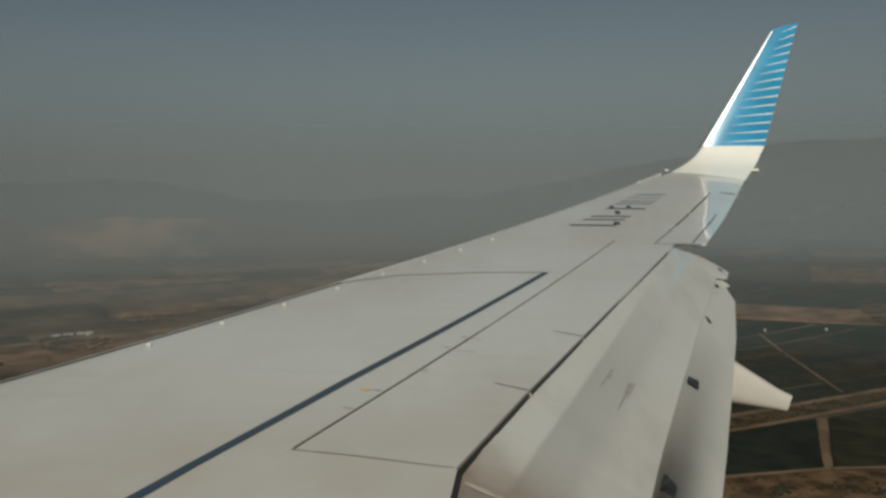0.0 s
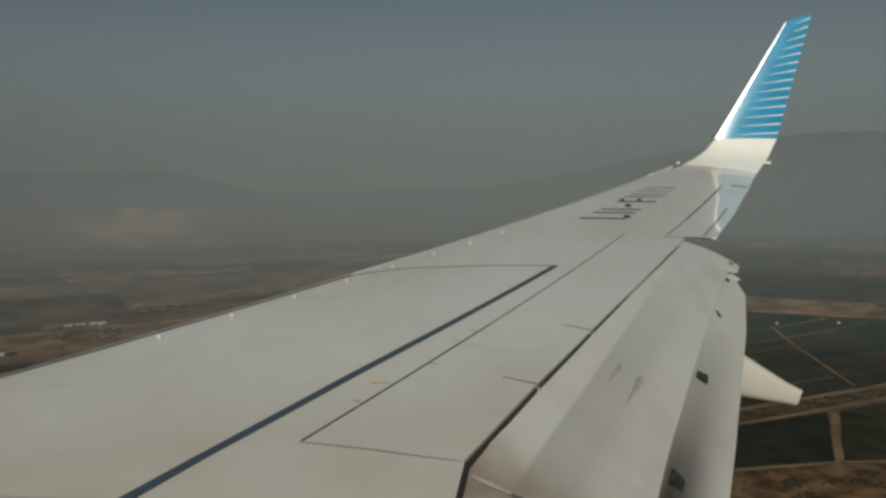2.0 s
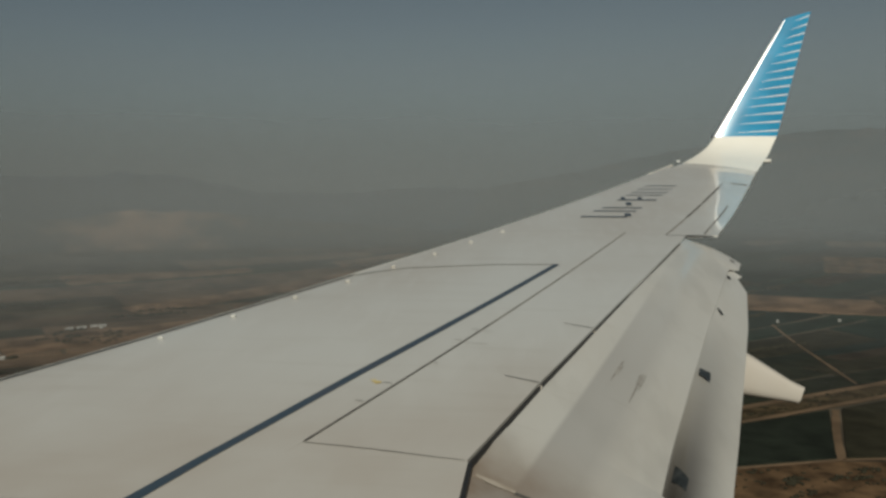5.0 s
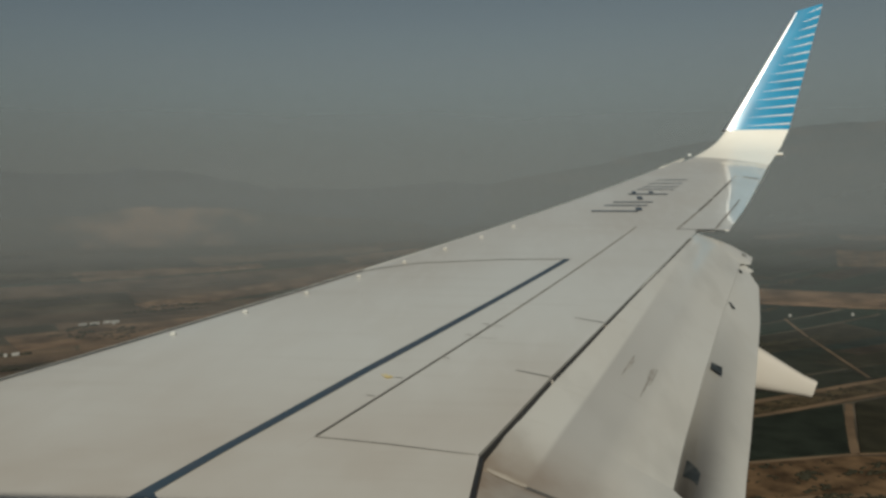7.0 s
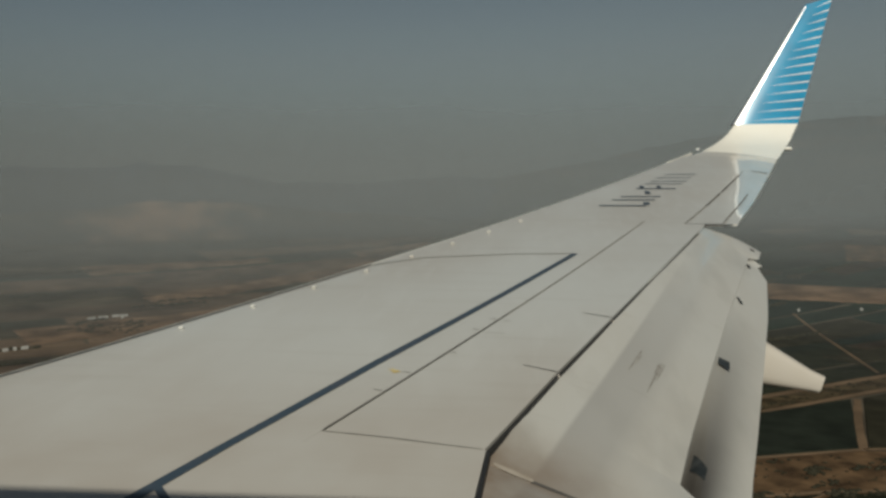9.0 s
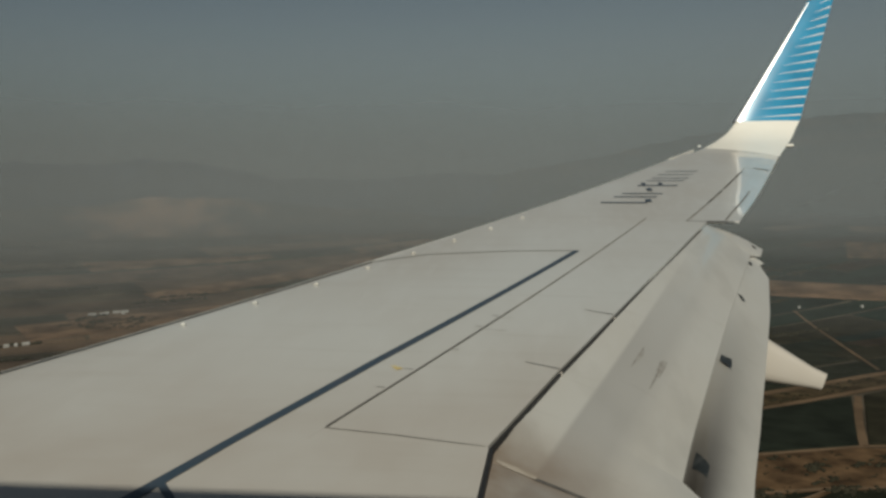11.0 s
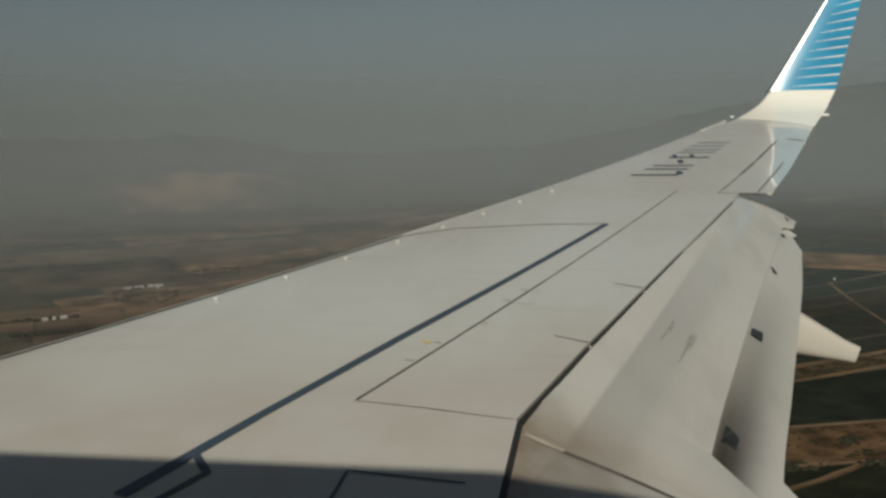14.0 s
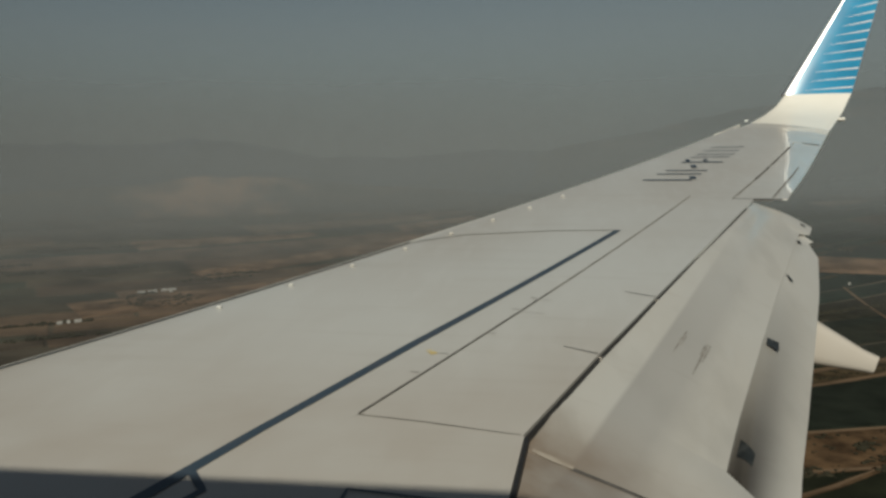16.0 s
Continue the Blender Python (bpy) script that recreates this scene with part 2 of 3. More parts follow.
def decal(line, width, lift=0.004, n=12, zfun=top):
    """A thin painted strip along a line of plan points, conforming to the wing; width: one number, or one for each point."""
    bm = bmesh.new()
    pts = []
    widths = width if isinstance(width, (tuple, list)) else [width] * len(line)
    for (a, b), (wa, wb) in zip(zip(line, line[1:]), zip(widths, widths[1:])):
        for i in range(n):
            pts.append((lerp(a[0], b[0], i / n), lerp(a[1], b[1], i / n), lerp(wa, wb, i / n)))
    pts.append((*line[-1], widths[-1]))
    rows = []
    for k, (x, y, w) in enumerate(pts):
        a, b = pts[max(k - 1, 0)], pts[min(k + 1, len(pts) - 1)]
        d = Vector((b[0] - a[0], b[1] - a[1]))
        d.normalize()
        sx, sy = -d.y * w / 2, d.x * w / 2
        rows.append([bm.verts.new((x + s * sx, y + s * sy, zfun(x + s * sx, y + s * sy) + lift)) for s in (-1, 1)])
    for r, q in zip(rows, rows[1:]):
        bm.faces.new((r[0], r[1], q[1], q[0]))
    return bm


# ---- the wing ----
wing = tagged(new("airplane_wing"), "light grey airliner wing with lowered flaps and upturned blue tip", "wing")

# main skin: inboard of the spoilers, ahead of them, and ahead of the aileron
SLAT = 0.055
front = lambda y: lead(y) + SLAT * chord(y) + 0.006


deep = lambda t, y: 0.05 + 0.20 * math.sin(math.pi * min(t * 1.1 + 0.1, 1)) * chord(y) / 4
for ys in (steps(1.6, 5.457, 12), steps(5.457, 11.124, 26), steps(11.126, 14.78, 16), [14.782, 15.2, 15.6, 16.0]):
    mid = ys[len(ys) // 2]
    part("wing_skin", slab(ys, front, (lambda y: 3.388) if mid < 5.4 else (lambda y: hinge(y) - 0.004) if mid < 11.1 else (lambda y: lead(y) + 0.794 * chord(y)) if mid < 14.7 else trail,
                           22, 0, deep), GREY, wing, "weathered light grey painted skin")
part("wing_cavity", slab(steps(5.5, 11.3, 12), lambda y: hinge(y) - 0.1, lambda y: spoiler_edge(y) - 0.05, 4, -0.06, 0.05), DARK, wing, "dark cavity below the panels")

nose = lambda t, y: 0.02 * chord(y) + 0.03 * t
for a, b in ((1.9, 5.3), (5.32, 9.18), (9.20, 12.5), (12.52, 16.0)):
    part("slat", slab(steps(a, b, 12), lead, lambda y: lead(y) + SLAT * chord(y), 8, 0, nose), PALE_SLAT, wing, "pale worn slat along the front edge")

# spoiler panels between the hinge and the rear gap
CUTS = [5.60, 6.66, 7.80, 8.94, 10.08, 11.12]
for a, b in zip(CUTS, CUTS[1:]):
    part("spoiler", slab(steps(a, b, 6), lambda y: hinge(y) + 0.008, lambda y: spoiler_edge(y) - 0.004, 8, 0.0, 0.03, -0.14), GREY, wing)

# fixed wedges beside the first and the last spoiler
for ys, turns in (((5.4575, 5.5995), (0.0, -0.14)), ((11.1195, 11.1245), (-0.14, 0.0))):
    part("fixed_panel", slab(ys, lambda y: hinge(y) - 0.003, lambda y: spoiler_edge(y) - 0.004, 8, 0.0, 0.03, turns), GREY, wing)

# aileron with its tab, outboard of the flap
AIL = lambda y: lead(y) + 0.799 * chord(y)
TAB = lambda y: lead(y) + 0.945 * chord(y)
aileron = part("aileron", slab(steps(11.14, 14.78, 14), AIL, lambda y: TAB(y) - 0.004 if y < 13.2 else lead(y) + chord(y), 8, -0.002, 0.022), GREY, wing)
part("aileron_tab", slab(steps(11.16, 13.19, 8), TAB, lambda y: lead(y) + chord(y), 4, -0.002, 0.016), GREY, aileron)

# flaps, lowered
SEAM, KINK = 5.42, 6.0


def main_chord(y):
    """Unswept trailing edge inboard of the kink."""
    if y < KINK:
        return 0.758 + spoiler_edge(KINK) - spoiler_edge(y) + min(KINK - y, 0.4)
    t = min(max((y - 10.66) / 0.1, 0), 1)
    return 0.755 - (y - 6.1) * 0.055 + 0.09 * t


def aft_chord(y):
    c = float(np.interp(y, [5.4, 6.4, 6.7, 7.3, 8.25, 8.85, 9.5, 10.42, 10.74], [0.335, 0.335, 0.328, 0.325, 0.308, 0.294, 0.267, 0.195, 0.05]))
    edge = 6.34
    if KINK < y < edge:
        c += min(edge - y, 0.29) * 1.25
    return c


def flap_top(x, y):
    """Height of the lowered main flap."""
    c = x - spoiler_edge(y)
    t = c / main_chord(y)
    return rise(y) - lerp(0.046, 0.026, min(max((y - 5.6) / 4, 0), 1)) - max(c, 0) * math.tan(radians(22.5)) + 0.035 * math.sin(math.pi * min(max(t, 0), 1)) - 0.6 * max(0, -c) + 0.022 * math.exp(-max(c, 0) / 0.06)


def aft_top(x, y):
    """Height of the rear flap, whose nose turns down into the slot where the slot is wide."""
    m = spoiler_edge(y) + main_chord(y)
    slot = float(np.interp(y, [5.4, 6.2, 7.0, 7.8, 8.2], [0.30, 0.28, 0.16, 0.03, 0.0]))
    return (rise(y) - lerp(0.082, 0.064, min(max((y - 7.2) / 1.4, 0), 1)) - main_chord(y) * math.tan(radians(22.5)) - (x - m) * math.tan(radians(34)) - slot * 0.08
            - slot * math.exp(-max(x - m + 0.03, 0) / 0.10))


FLAP_PARTS = ((2.0, SEAM - 0.005), (SEAM + 0.005, 11.02))
for y0, y1 in FLAP_PARTS:
    stations = steps(y0, y1, 10) if y0 < 5 else steps(y0, KINK, 5) + [KINK + 0.01] + steps(6.2, 10.64, 20) + [10.68, 10.72, 10.77, 10.9, y1]
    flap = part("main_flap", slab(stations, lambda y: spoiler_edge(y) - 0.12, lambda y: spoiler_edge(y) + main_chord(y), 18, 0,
                                  lambda t, y: 0.010 + 0.09 * math.sin(math.pi * min(t + 0.15, 1)), 0, flap_top), FLAP, wing, "off-white lowered flap with dirt streaks and a painted reflection band")
    end = y1 if y0 < 5 else 10.74
    stations = steps(y0, end, 10) if y0 < 5 else steps(y0, KINK, 5) + [KINK + 0.01, 6.12, 6.2, 6.27, 6.34] + steps(6.5, 10.42, 20) + [10.5, 10.58, 10.66, end]
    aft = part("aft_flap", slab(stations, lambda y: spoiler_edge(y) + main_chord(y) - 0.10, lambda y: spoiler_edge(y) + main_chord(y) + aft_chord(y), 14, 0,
                                lambda t, y: 0.008 + 0.045 * (1 - t), 0, aft_top), SOOT_SHADE, wing, "off-white rear flap section")
    if y0 < 5:
        continue
    # dark bracket openings where the rear flap meets the main flap: plan corners, front outboard, rear outboard, rear inboard, front inboard
    for quad in (((4.464, 6.785), (4.512, 6.58), (4.478, 6.45), (4.421, 6.63)), ((4.788, 7.995), (4.862, 7.99), (4.838, 7.845), (4.763, 7.88)),
                 ((5.157, 9.455), (5.185, 9.465), (5.203, 9.36), (5.172, 9.345)), ((5.436, 10.525), (5.474, 10.545), (5.471, 10.472), (5.434, 10.44)), ((5.545, 10.94), (5.585, 10.94), (5.585, 10.89), (5.545, 10.89))):
        bm = bmesh.new()
        rows = []
        for k in range(5):
            row = []
            for i in range(4):
                f = [lerp(lerp(quad[0][c], quad[1][c], i / 3), lerp(quad[3][c], quad[2][c], i / 3), k / 4) for c in (0, 1)]
                z = flap_top(*f) if f[1] > 10.7 else max(aft_top(*f), flap_top(*f) - 0.045 if f[1] > 7 else -9)
                row.append(bm.verts.new((f[0], f[1], z + 0.006)))
            rows.append(row)
        for r, q in zip(rows, rows[1:]):
            for i in range(3):
                bm.faces.new((r[i], r[i + 1], q[i + 1], q[i]))
        part("bracket_opening", bm, OPENING, aft, "dark grey bracket opening")

# scuffs: a few thin rubbed streaks side by side
for (x0, y0), (x1, y1), streaks in (((4.100, 6.99), (4.205, 7.36), ((0.0, 0.0, 1.0, 0.016), (0.014, 0.35, 0.8, 0.010))),
                                    ((4.195, 6.80), (4.325, 7.29), ((0.0, 0.0, 1.0, 0.016), (0.016, 0.45, 1.0, 0.016), (-0.012, 0.6, 0.95, 0.010)))):
    for shift, a, b, w in streaks:
        mid = (a + b) / 2 + 0.1
        part("scuff_mark", decal([(lerp(x0, x1, k) + shift, lerp(y0, y1, k)) for k in (a, min(mid, b - 0.02), b)], [w * 0.3, w, w * 0.5], 0.003, 8, flap_top), SCUFF, wing, "brown scuff on the flap")
part("seam_sealant", decal([(3.425, SEAM + 0.015), (3.50, SEAM + 0.015), (3.60, SEAM + 0.012)], [0.03, 0.045, 0.03], 0.004, 8, flap_top), SEALANT, wing, "pale smear of sealant on the flap joint")
part("flap_seam", decal([(3.59, SEAM), (4.30, SEAM)], 0.03, 0.003, 14, flap_top), GRIME, wing, "grimy brown joint between flap sections")

# dark rubber seal behind the spoilers, and the joint at its inboard end
part("spoiler_seal", slab(steps(5.44, 11.0, 30), spoiler_edge, lambda y: spoiler_edge(y) + lerp(0.009, 0.013, (y - 5.44) / 5.56), 2, -0.012, 0.045), RUBBER, wing, "black rubber seal strip")
for y in (6.53, 7.66):
    part("seal_clip", slab([y - 0.005, y + 0.005], lambda y: spoiler_edge(y) - 0.001, lambda y: spoiler_edge(y) + 0.015, 2, -0.0108, 0.02), FAIRING, wing, "small pale clip over the seal")
part("inboard_seal", slab(steps(3.0, 5.46, 8), lambda y: 3.390, lambda y: 3.407, 2, -0.008, 0.05), RUBBER, wing, "black rubber seal strip")

# flap track fairing
def fairing(y, x0, x1, z_top0, z_top1, h0, h1, w0, w1):
    secs = []
    for k in range(13):
        t = k / 12
        x, zt, h, w = lerp(x0, x1, t), lerp(z_top0, z_top1, t), lerp(h0, h1, t), lerp(w0, w1, t)
        ring = []
        for i in range(20):
            a = 2 * math.pi * i / 20
            c, s = math.cos(a), math.sin(a)
            sq = lambda v: math.copysign(abs(v) ** 0.6, v)
            ring.append((x + (0.03 * s if k == 12 else 0), y + w / 2 * sq(c), zt - h / 2 + h / 2 * sq(s)))
        secs.append(ring)
    return loft(secs)


part("flap_track_fairing", fairing(9.4, 4.9, 5.86, 0.10, -0.50, 0.62, 0.14, 0.30, 0.12), FAIRING, wing, "white tapered fairing under the flap")

# winglet
def wing_section(le, te, normal, thick, n=14):
    ring = []
    le, te, normal = Vector(le), Vector(te), Vector(normal).normalized()
    c = (te - le).length
    for i in range(n + 1):
        t = i / n
        u = t ** 1.6
        h = thick * c * (2.6 * (math.sqrt(u) * 0.55 - 0.24 * u - 0.31 * u * u)) + 0.002
        ring.append(le.lerp(te, u) + normal * h)
    for i in range(n - 1, 0, -1):
        u = (i / n) ** 1.6
        h = thick * c * (2.6 * (math.sqrt(u) * 0.55 - 0.24 * u - 0.31 * u * u)) + 0.002
        ring.append(le.lerp(te, u) - normal * h)
    return ring


BASE = [((5.36, 15.98, 1.445), (6.885, 15.98, 1.465), (0, -0.18, 1)), ((5.66, 16.35, 1.545), (7.02, 16.35, 1.60), (0, -0.25, 1)),
        ((5.91, 16.68, 1.66), (7.18, 16.70, 1.69), (0, -0.45, 1)), ((6.13, 16.95, 1.78), (7.30, 16.97, 1.80), (0, -0.7, 0.8)),
        ((6.32, 17.18, 1.92), (7.41, 17.20, 1.95), (0, -0.85, 0.6)), ((6.47, 17.36, 2.09), (7.515, 17.37, 2.11), (0, -0.95, 0.35))]
TOP_LE, TOP_TE = Vector((7.71, 17.905, 4.19)), Vector((8.150, 17.909, 4.312))
ROOT_LE, ROOT_TE = Vector(BASE[-1][0]), Vector(BASE[-1][1])
def smooth_sections(rows, first, last, n=5):
    """Sections between two of the rows, on a smooth curve through all of them."""
    out = []
    for k in range(first, last):
        quad = [rows[min(max(k + o, 0), len(rows) - 1)] for o in (-1, 0, 1, 2)]
        for i in range(n + (k == last - 1)):
            t = i / n
            sec = []
            for c in range(3):
                a, b, d, e = [Vector(r[c]) for r in quad]
                sec.append(0.5 * (2 * b + (d - a) * t + (2 * a - 5 * b + 4 * d - e) * t * t + (3 * b - a - 3 * d + e) * t ** 3))
            out.append(sec)
    return out


# the white starts on a slanting line: its rear part paints in the winglet's reflection
EDGE = ((5.80, 16.52, 1.60), (6.905, 15.995, 1.478), (0, -0.24, 1))


def between(a, b, n):
    return [[Vector(p).lerp(Vector(q), i / n) for p, q in zip(a, b)] for i in range(n + 1)]


part("wing_tip", loft([wing_section(a, b, n, 0.06) for a, b, n in between(BASE[0], EDGE, 4)]), GREY, wing, "light grey painted wing tip")
winglet = part("winglet", loft([wing_section(a, b, n, 0.06) for a, b, n in between(EDGE, BASE[2], 3)[:-1] + smooth_sections(BASE, 2, len(BASE) - 1)]), WHITE, wing, "white curved winglet root")
NRM = Vector((0, -0.97, 0.25)).normalized()
part("winglet_blade", loft([wing_section(ROOT_LE.lerp(TOP_LE, k / 10), ROOT_TE.lerp(TOP_TE, k / 10), NRM, 0.05) for k in range(11)]), BLUE, winglet, "sky-blue painted blade")


def blade(u, v, lift):
    """A point on the blade's inner face: u from leading to trailing edge, v from root to top."""
    le, te = ROOT_LE.lerp(TOP_LE, v), ROOT_TE.lerp(TOP_TE, v)
    c = (te - le).length
    h = 0.05 * c * (2.6 * (math.sqrt(u) * 0.55 - 0.24 * u - 0.31 * u * u)) + 0.002
    return le.lerp(te, u) + NRM * (h + lift)


secs = []
for k in range(13):
    v = k / 12 * 0.985
    le, te = ROOT_LE.lerp(TOP_LE, v), ROOT_TE.lerp(TOP_TE, v)
    ax = (te - le).normalized()
    r = lerp(0.052, 0.010, v ** 0.6)
    ring = []
    for i in range(13):
        a = math.pi * (i / 12 - 0.5)
        ring.append(le + ax * (lerp(0.085, 0.03, v ** 0.7) - (r * 2.6 + 0.012 * (1 - v)) * math.cos(a)) + NRM * (r * math.sin(a)))
    secs.append(ring)
part("winglet_leading_edge", loft(secs), METAL, winglet, "polished bare metal leading edge")

for k in range(14):
    v = 0.046 + k * 0.0710
    bm = bmesh.new()
    u0 = lerp(0.27, 0.50, max(0, (v - 0.4) / 0.6))
    lower, upper = [], []
    for i in range(9):
        t = i / 8
        u = lerp(u0, 0.995, t)
        w = 0.0056 * t ** 0.8
        tilt = -(0.016 + 0.006 * v) * (1 - t)
        lower.append(bm.verts.new(blade(u, v + tilt - w, 0.003)))
        upper.append(bm.verts.new(blade(u, v + tilt + w + 0.0005, 0.003)))
    for i in range(8):
        bm.faces.new((lower[i], lower[i + 1], upper[i + 1], upper[i]))
    part("winglet_stripe", bm, PALE, winglet, "tapered white stripe")

part("aileron_end_seal", slab([11.127, 11.139], lambda y: AIL(y) - 0.01, lambda y: lerp(AIL(y), trail(y), 0.92), 6, 0.0010, 0.009), RUBBER, wing, "dark seal at the aileron's end")

# painted lines
part("walkway_line", decal([(1.963, 4.58), (2.212, 5.37), (2.627, 6.574), (3.258, 8.28), (3.775, 9.675)], [0.07, 0.056, 0.06, 0.055, 0.055], 0.004), STRIPE, wing, "dark blue painted line")
part("slat_joint", decal([(lead(y) + (SLAT + 0.004) * chord(y), y) for y in steps(3.5, 9.18, 10)], 0.028, 0.008, 4), GRIME, wing, "thin dark slat gap")
part("panel_line", decal([(3.795, 9.68), (3.179, 9.63), (2.425, 9.45), (2.02, 9.17)], 0.02, 0.003), SEAL, wing)
part("walkway_tick", decal([(2.085, 4.955), (2.215, 4.80), (2.10, 4.50)], 0.035, 0.004, 6), STRIPE, wing, "dark blue painted line")
part("panel_outline", decal([(2.774, 4.60), (2.771, 4.885), (3.25, 4.845)], 0.014, 0.004, 10), STRIPE, wing)
part("panel_joint", decal([(2.598, 5.585), (2.941, 5.539), (3.24, 5.483), (3.372, 5.462)], [0.008, 0.008, 0.006, 0.005], 0.003), GRIME, wing)
for y0, y1, w, mat in ((5.60, 7.7, 0.013, GRIME), (7.7, 11.25, 0.015, SEALED)):
    part("hinge_joint", decal([(hinge(y), y) for y in steps(y0, y1, 5)], w, 0.003, 6), mat, wing, "grey sealed hinge line")
for y in CUTS[1:3]:
    part("panel_joint", decal([(spoiler_edge(y - 0.12) - 0.20, y - 0.02), (spoiler_edge(y - 0.12) - 0.004, y - 0.12)], [0.006, 0.011], 0.005), GRIME, wing)
for x, y in ((2.842, 6.445), (2.745, 6.148), (3.139, 7.312), (3.228, 7.575), (3.052, 6.825)):
    part("hinge_fitting", decal([(x - 0.03, y + 0.006), (x + 0.02, y - 0.008)], [0.006, 0.009], 0.005, 4), SEALED, wing)
for line, w in (([(3.17, 7.262), (3.33, 7.245)], [0.012, 0.02]), ([(3.22, 7.545), (3.35, 7.535)], [0.014, 0.02])):
    part("smear", decal(line, w, 0.003, 6), SMEAR, wing, "faint grey smear behind a hinge")
for y0, y1, w, mat in ((11.3, 12.15, 0.020, SEALED), (12.2, 13.05, 0.026, GRIME), (13.15, 14.45, 0.024, GRIME)):
    part("aileron_joint", decal([(AIL(y), y) for y in steps(y0, y1, 4)], w, 0.003, 6), mat, wing, "dark aileron hinge gap")
part("tab_joint", decal([(TAB(y), y) for y in steps(11.2, 13.2, 4)], 0.018, 0.003, 6), SEAL, wing)
part("aileron_end_gap", decal([(5.08, 11.03), (5.25, 11.04), (5.42, 11.05)], [0.04, 0.026, 0.012], -0.004, 6), RUBBER, wing)
part("aileron_end_joint", decal([(lead(14.78) + 0.86 * chord(14.78), 14.78), (trail(14.78) - 0.03, 14.78)], [0.03, 0.05], 0.003, 6), GRIME, wing)
part("marker_spot", decal([(2.738, 6.495), (2.79, 6.435)], [0.034, 0.045], 0.004, 4), YELLOW, wing, "small yellow painted marker")

# the mark on the outer wing, as plain bars
for y, u0, u1, w in ((12.11, 0.295, 0.52, 0.05), (12.25, 0.49, 0.52, 0.15), (12.48, 0.295, 0.515, 0.04), (12.70, 0.30, 0.515, 0.04), (12.98, 0.385, 0.415, 0.18),
                     (13.26, 0.285, 0.52, 0.05), (13.38, 0.285, 0.31, 0.15), (13.40, 0.385, 0.41, 0.12), (13.62, 0.27, 0.51, 0.03), (13.82, 0.27, 0.51, 0.03),
                     (14.08, 0.26, 0.50, 0.03), (14.36, 0.26, 0.49, 0.03)):
    part("wing_mark_bar", decal([(lead(y) + u0 * chord(y), y), (lead(y) + u1 * chord(y), y)], w * 1.05, 0.009, 8), STRIPE, wing, "dark blue painted bar")

# vortex vanes along the front of the wing
def vane(x, y):
    """A small upright triangular fin."""
    bm = bmesh.new()
    z = top(x, y)
    foot = [(-0.025, -0.005), (0.03, -0.005), (0.03, 0.005), (-0.025, 0.005)]
    turn = radians(-18)
    def put(dx, dy, dz):
        return bm.verts.new((x + dx * math.cos(turn) - dy * math.sin(turn), y + dx * math.sin(turn) + dy * math.cos(turn), z + dz))
    low = [put(a, b, -0.004) for a, b in foot]
    high = [put(-0.005, -0.004, 0.014), put(0.022, -0.005, 0.021), put(0.022, 0.005, 0.021), put(-0.005, 0.004, 0.014)]
    plate = [put(a, b, 0.004) for a, b in ((-0.03, -0.012), (0.035, -0.012), (0.035, 0.012), (-0.03, 0.012))]
    bm.faces.new(plate)
    for i in range(4):
        j = (i + 1) % 4
        bm.faces.new((low[i], low[j], high[j], high[i]))
    bm.faces.new(low), bm.faces.new(high)
    return bm


for k in range(8):
    y = 7.185 + k * 0.576
    part("vortex_vane", vane(lead(y) + (0.092 + 0.0035 * k) * chord(y), y), GREY, wing, "tiny pale metal vane", False)

# lamp at the tip's front, lamp fairing and the static wick stub behind
part("tip_lamp", loft([[(5.76 + 0.03 * math.sin(math.pi * k / 6) * math.cos(a), 16.52 + 0.03 * (k / 3 - 1), 1.645 + 0.02 * math.sin(math.pi * k / 6) * math.sin(a) + 0.01) for a in [2 * math.pi * i / 10 for i in range(10)]] for k in range(1, 6)]), LENS, wing, "small clear wingtip lamp")
part("tip_fairing", slab(steps(15.55, 16.35, 6), lambda y: lead(y) - 0.015, lambda y: lead(y) + 0.06 * chord(y), 6, 0.010, 0.04), PALE_SLAT, wing, "off-white wingtip lamp fairing")
part("rear_tip_lamp", loft([[(x, 16.75 + w * math.cos(a), 1.668 + 0.03 * math.sin(a)) for a in [2 * math.pi * i / 12 for i in range(12)]] for x, w in ((7.02, 0.03), (7.12, 0.05), (7.24, 0.05), (7.28, 0.03))]), WHITE, wing, "white rear tip light housing")

# ---- fuselage, round the camera ----
bm = bmesh.new()
XS = [-14, -8, -2, 1, 3.42, 4.14, 7, 12, 18]
N = 96
CZ, R_OUT, R_IN = 0.91, 1.88, 1.78
grid = {}
for r in (R_OUT, R_IN):
    for i, x in enumerate(XS):
        for k in range(N):
            a = 2 * math.pi * k / N
            grid[r, i, k] = bm.verts.new((x, r * math.cos(a) + 0.05 * (x - 3.75), CZ + r * math.sin(a)))
HOLE = set(range(-2, 8))
for r in (R_OUT, R_IN):
    for i in range(len(XS) - 1):
        for k in range(N):
            kk = k if k < N / 2 else k - N
            if i == 4 and kk in HOLE:
                continue
            bm.faces.new((grid[r, i, k], grid[r, i + 1, k], grid[r, i + 1, (k + 1) % N], grid[r, i, (k + 1) % N]))
for kk in HOLE:
    for i in (4, 5):
        bm.faces.new((grid[R_OUT, i, kk % N], grid[R_OUT, i, (kk + 1) % N], grid[R_IN, i, (kk + 1) % N], grid[R_IN, i, kk % N]))
for kk in (-2, 8):
    bm.faces.new((grid[R_OUT, 4, kk % N], grid[R_OUT, 5, kk % N], grid[R_IN, 5, kk % N], grid[R_IN, 4, kk % N]))
for i in (0, len(XS) - 1):
    for r in (R_OUT, R_IN):
        bm.faces.new([grid[r, i, k] for k in range(N)])
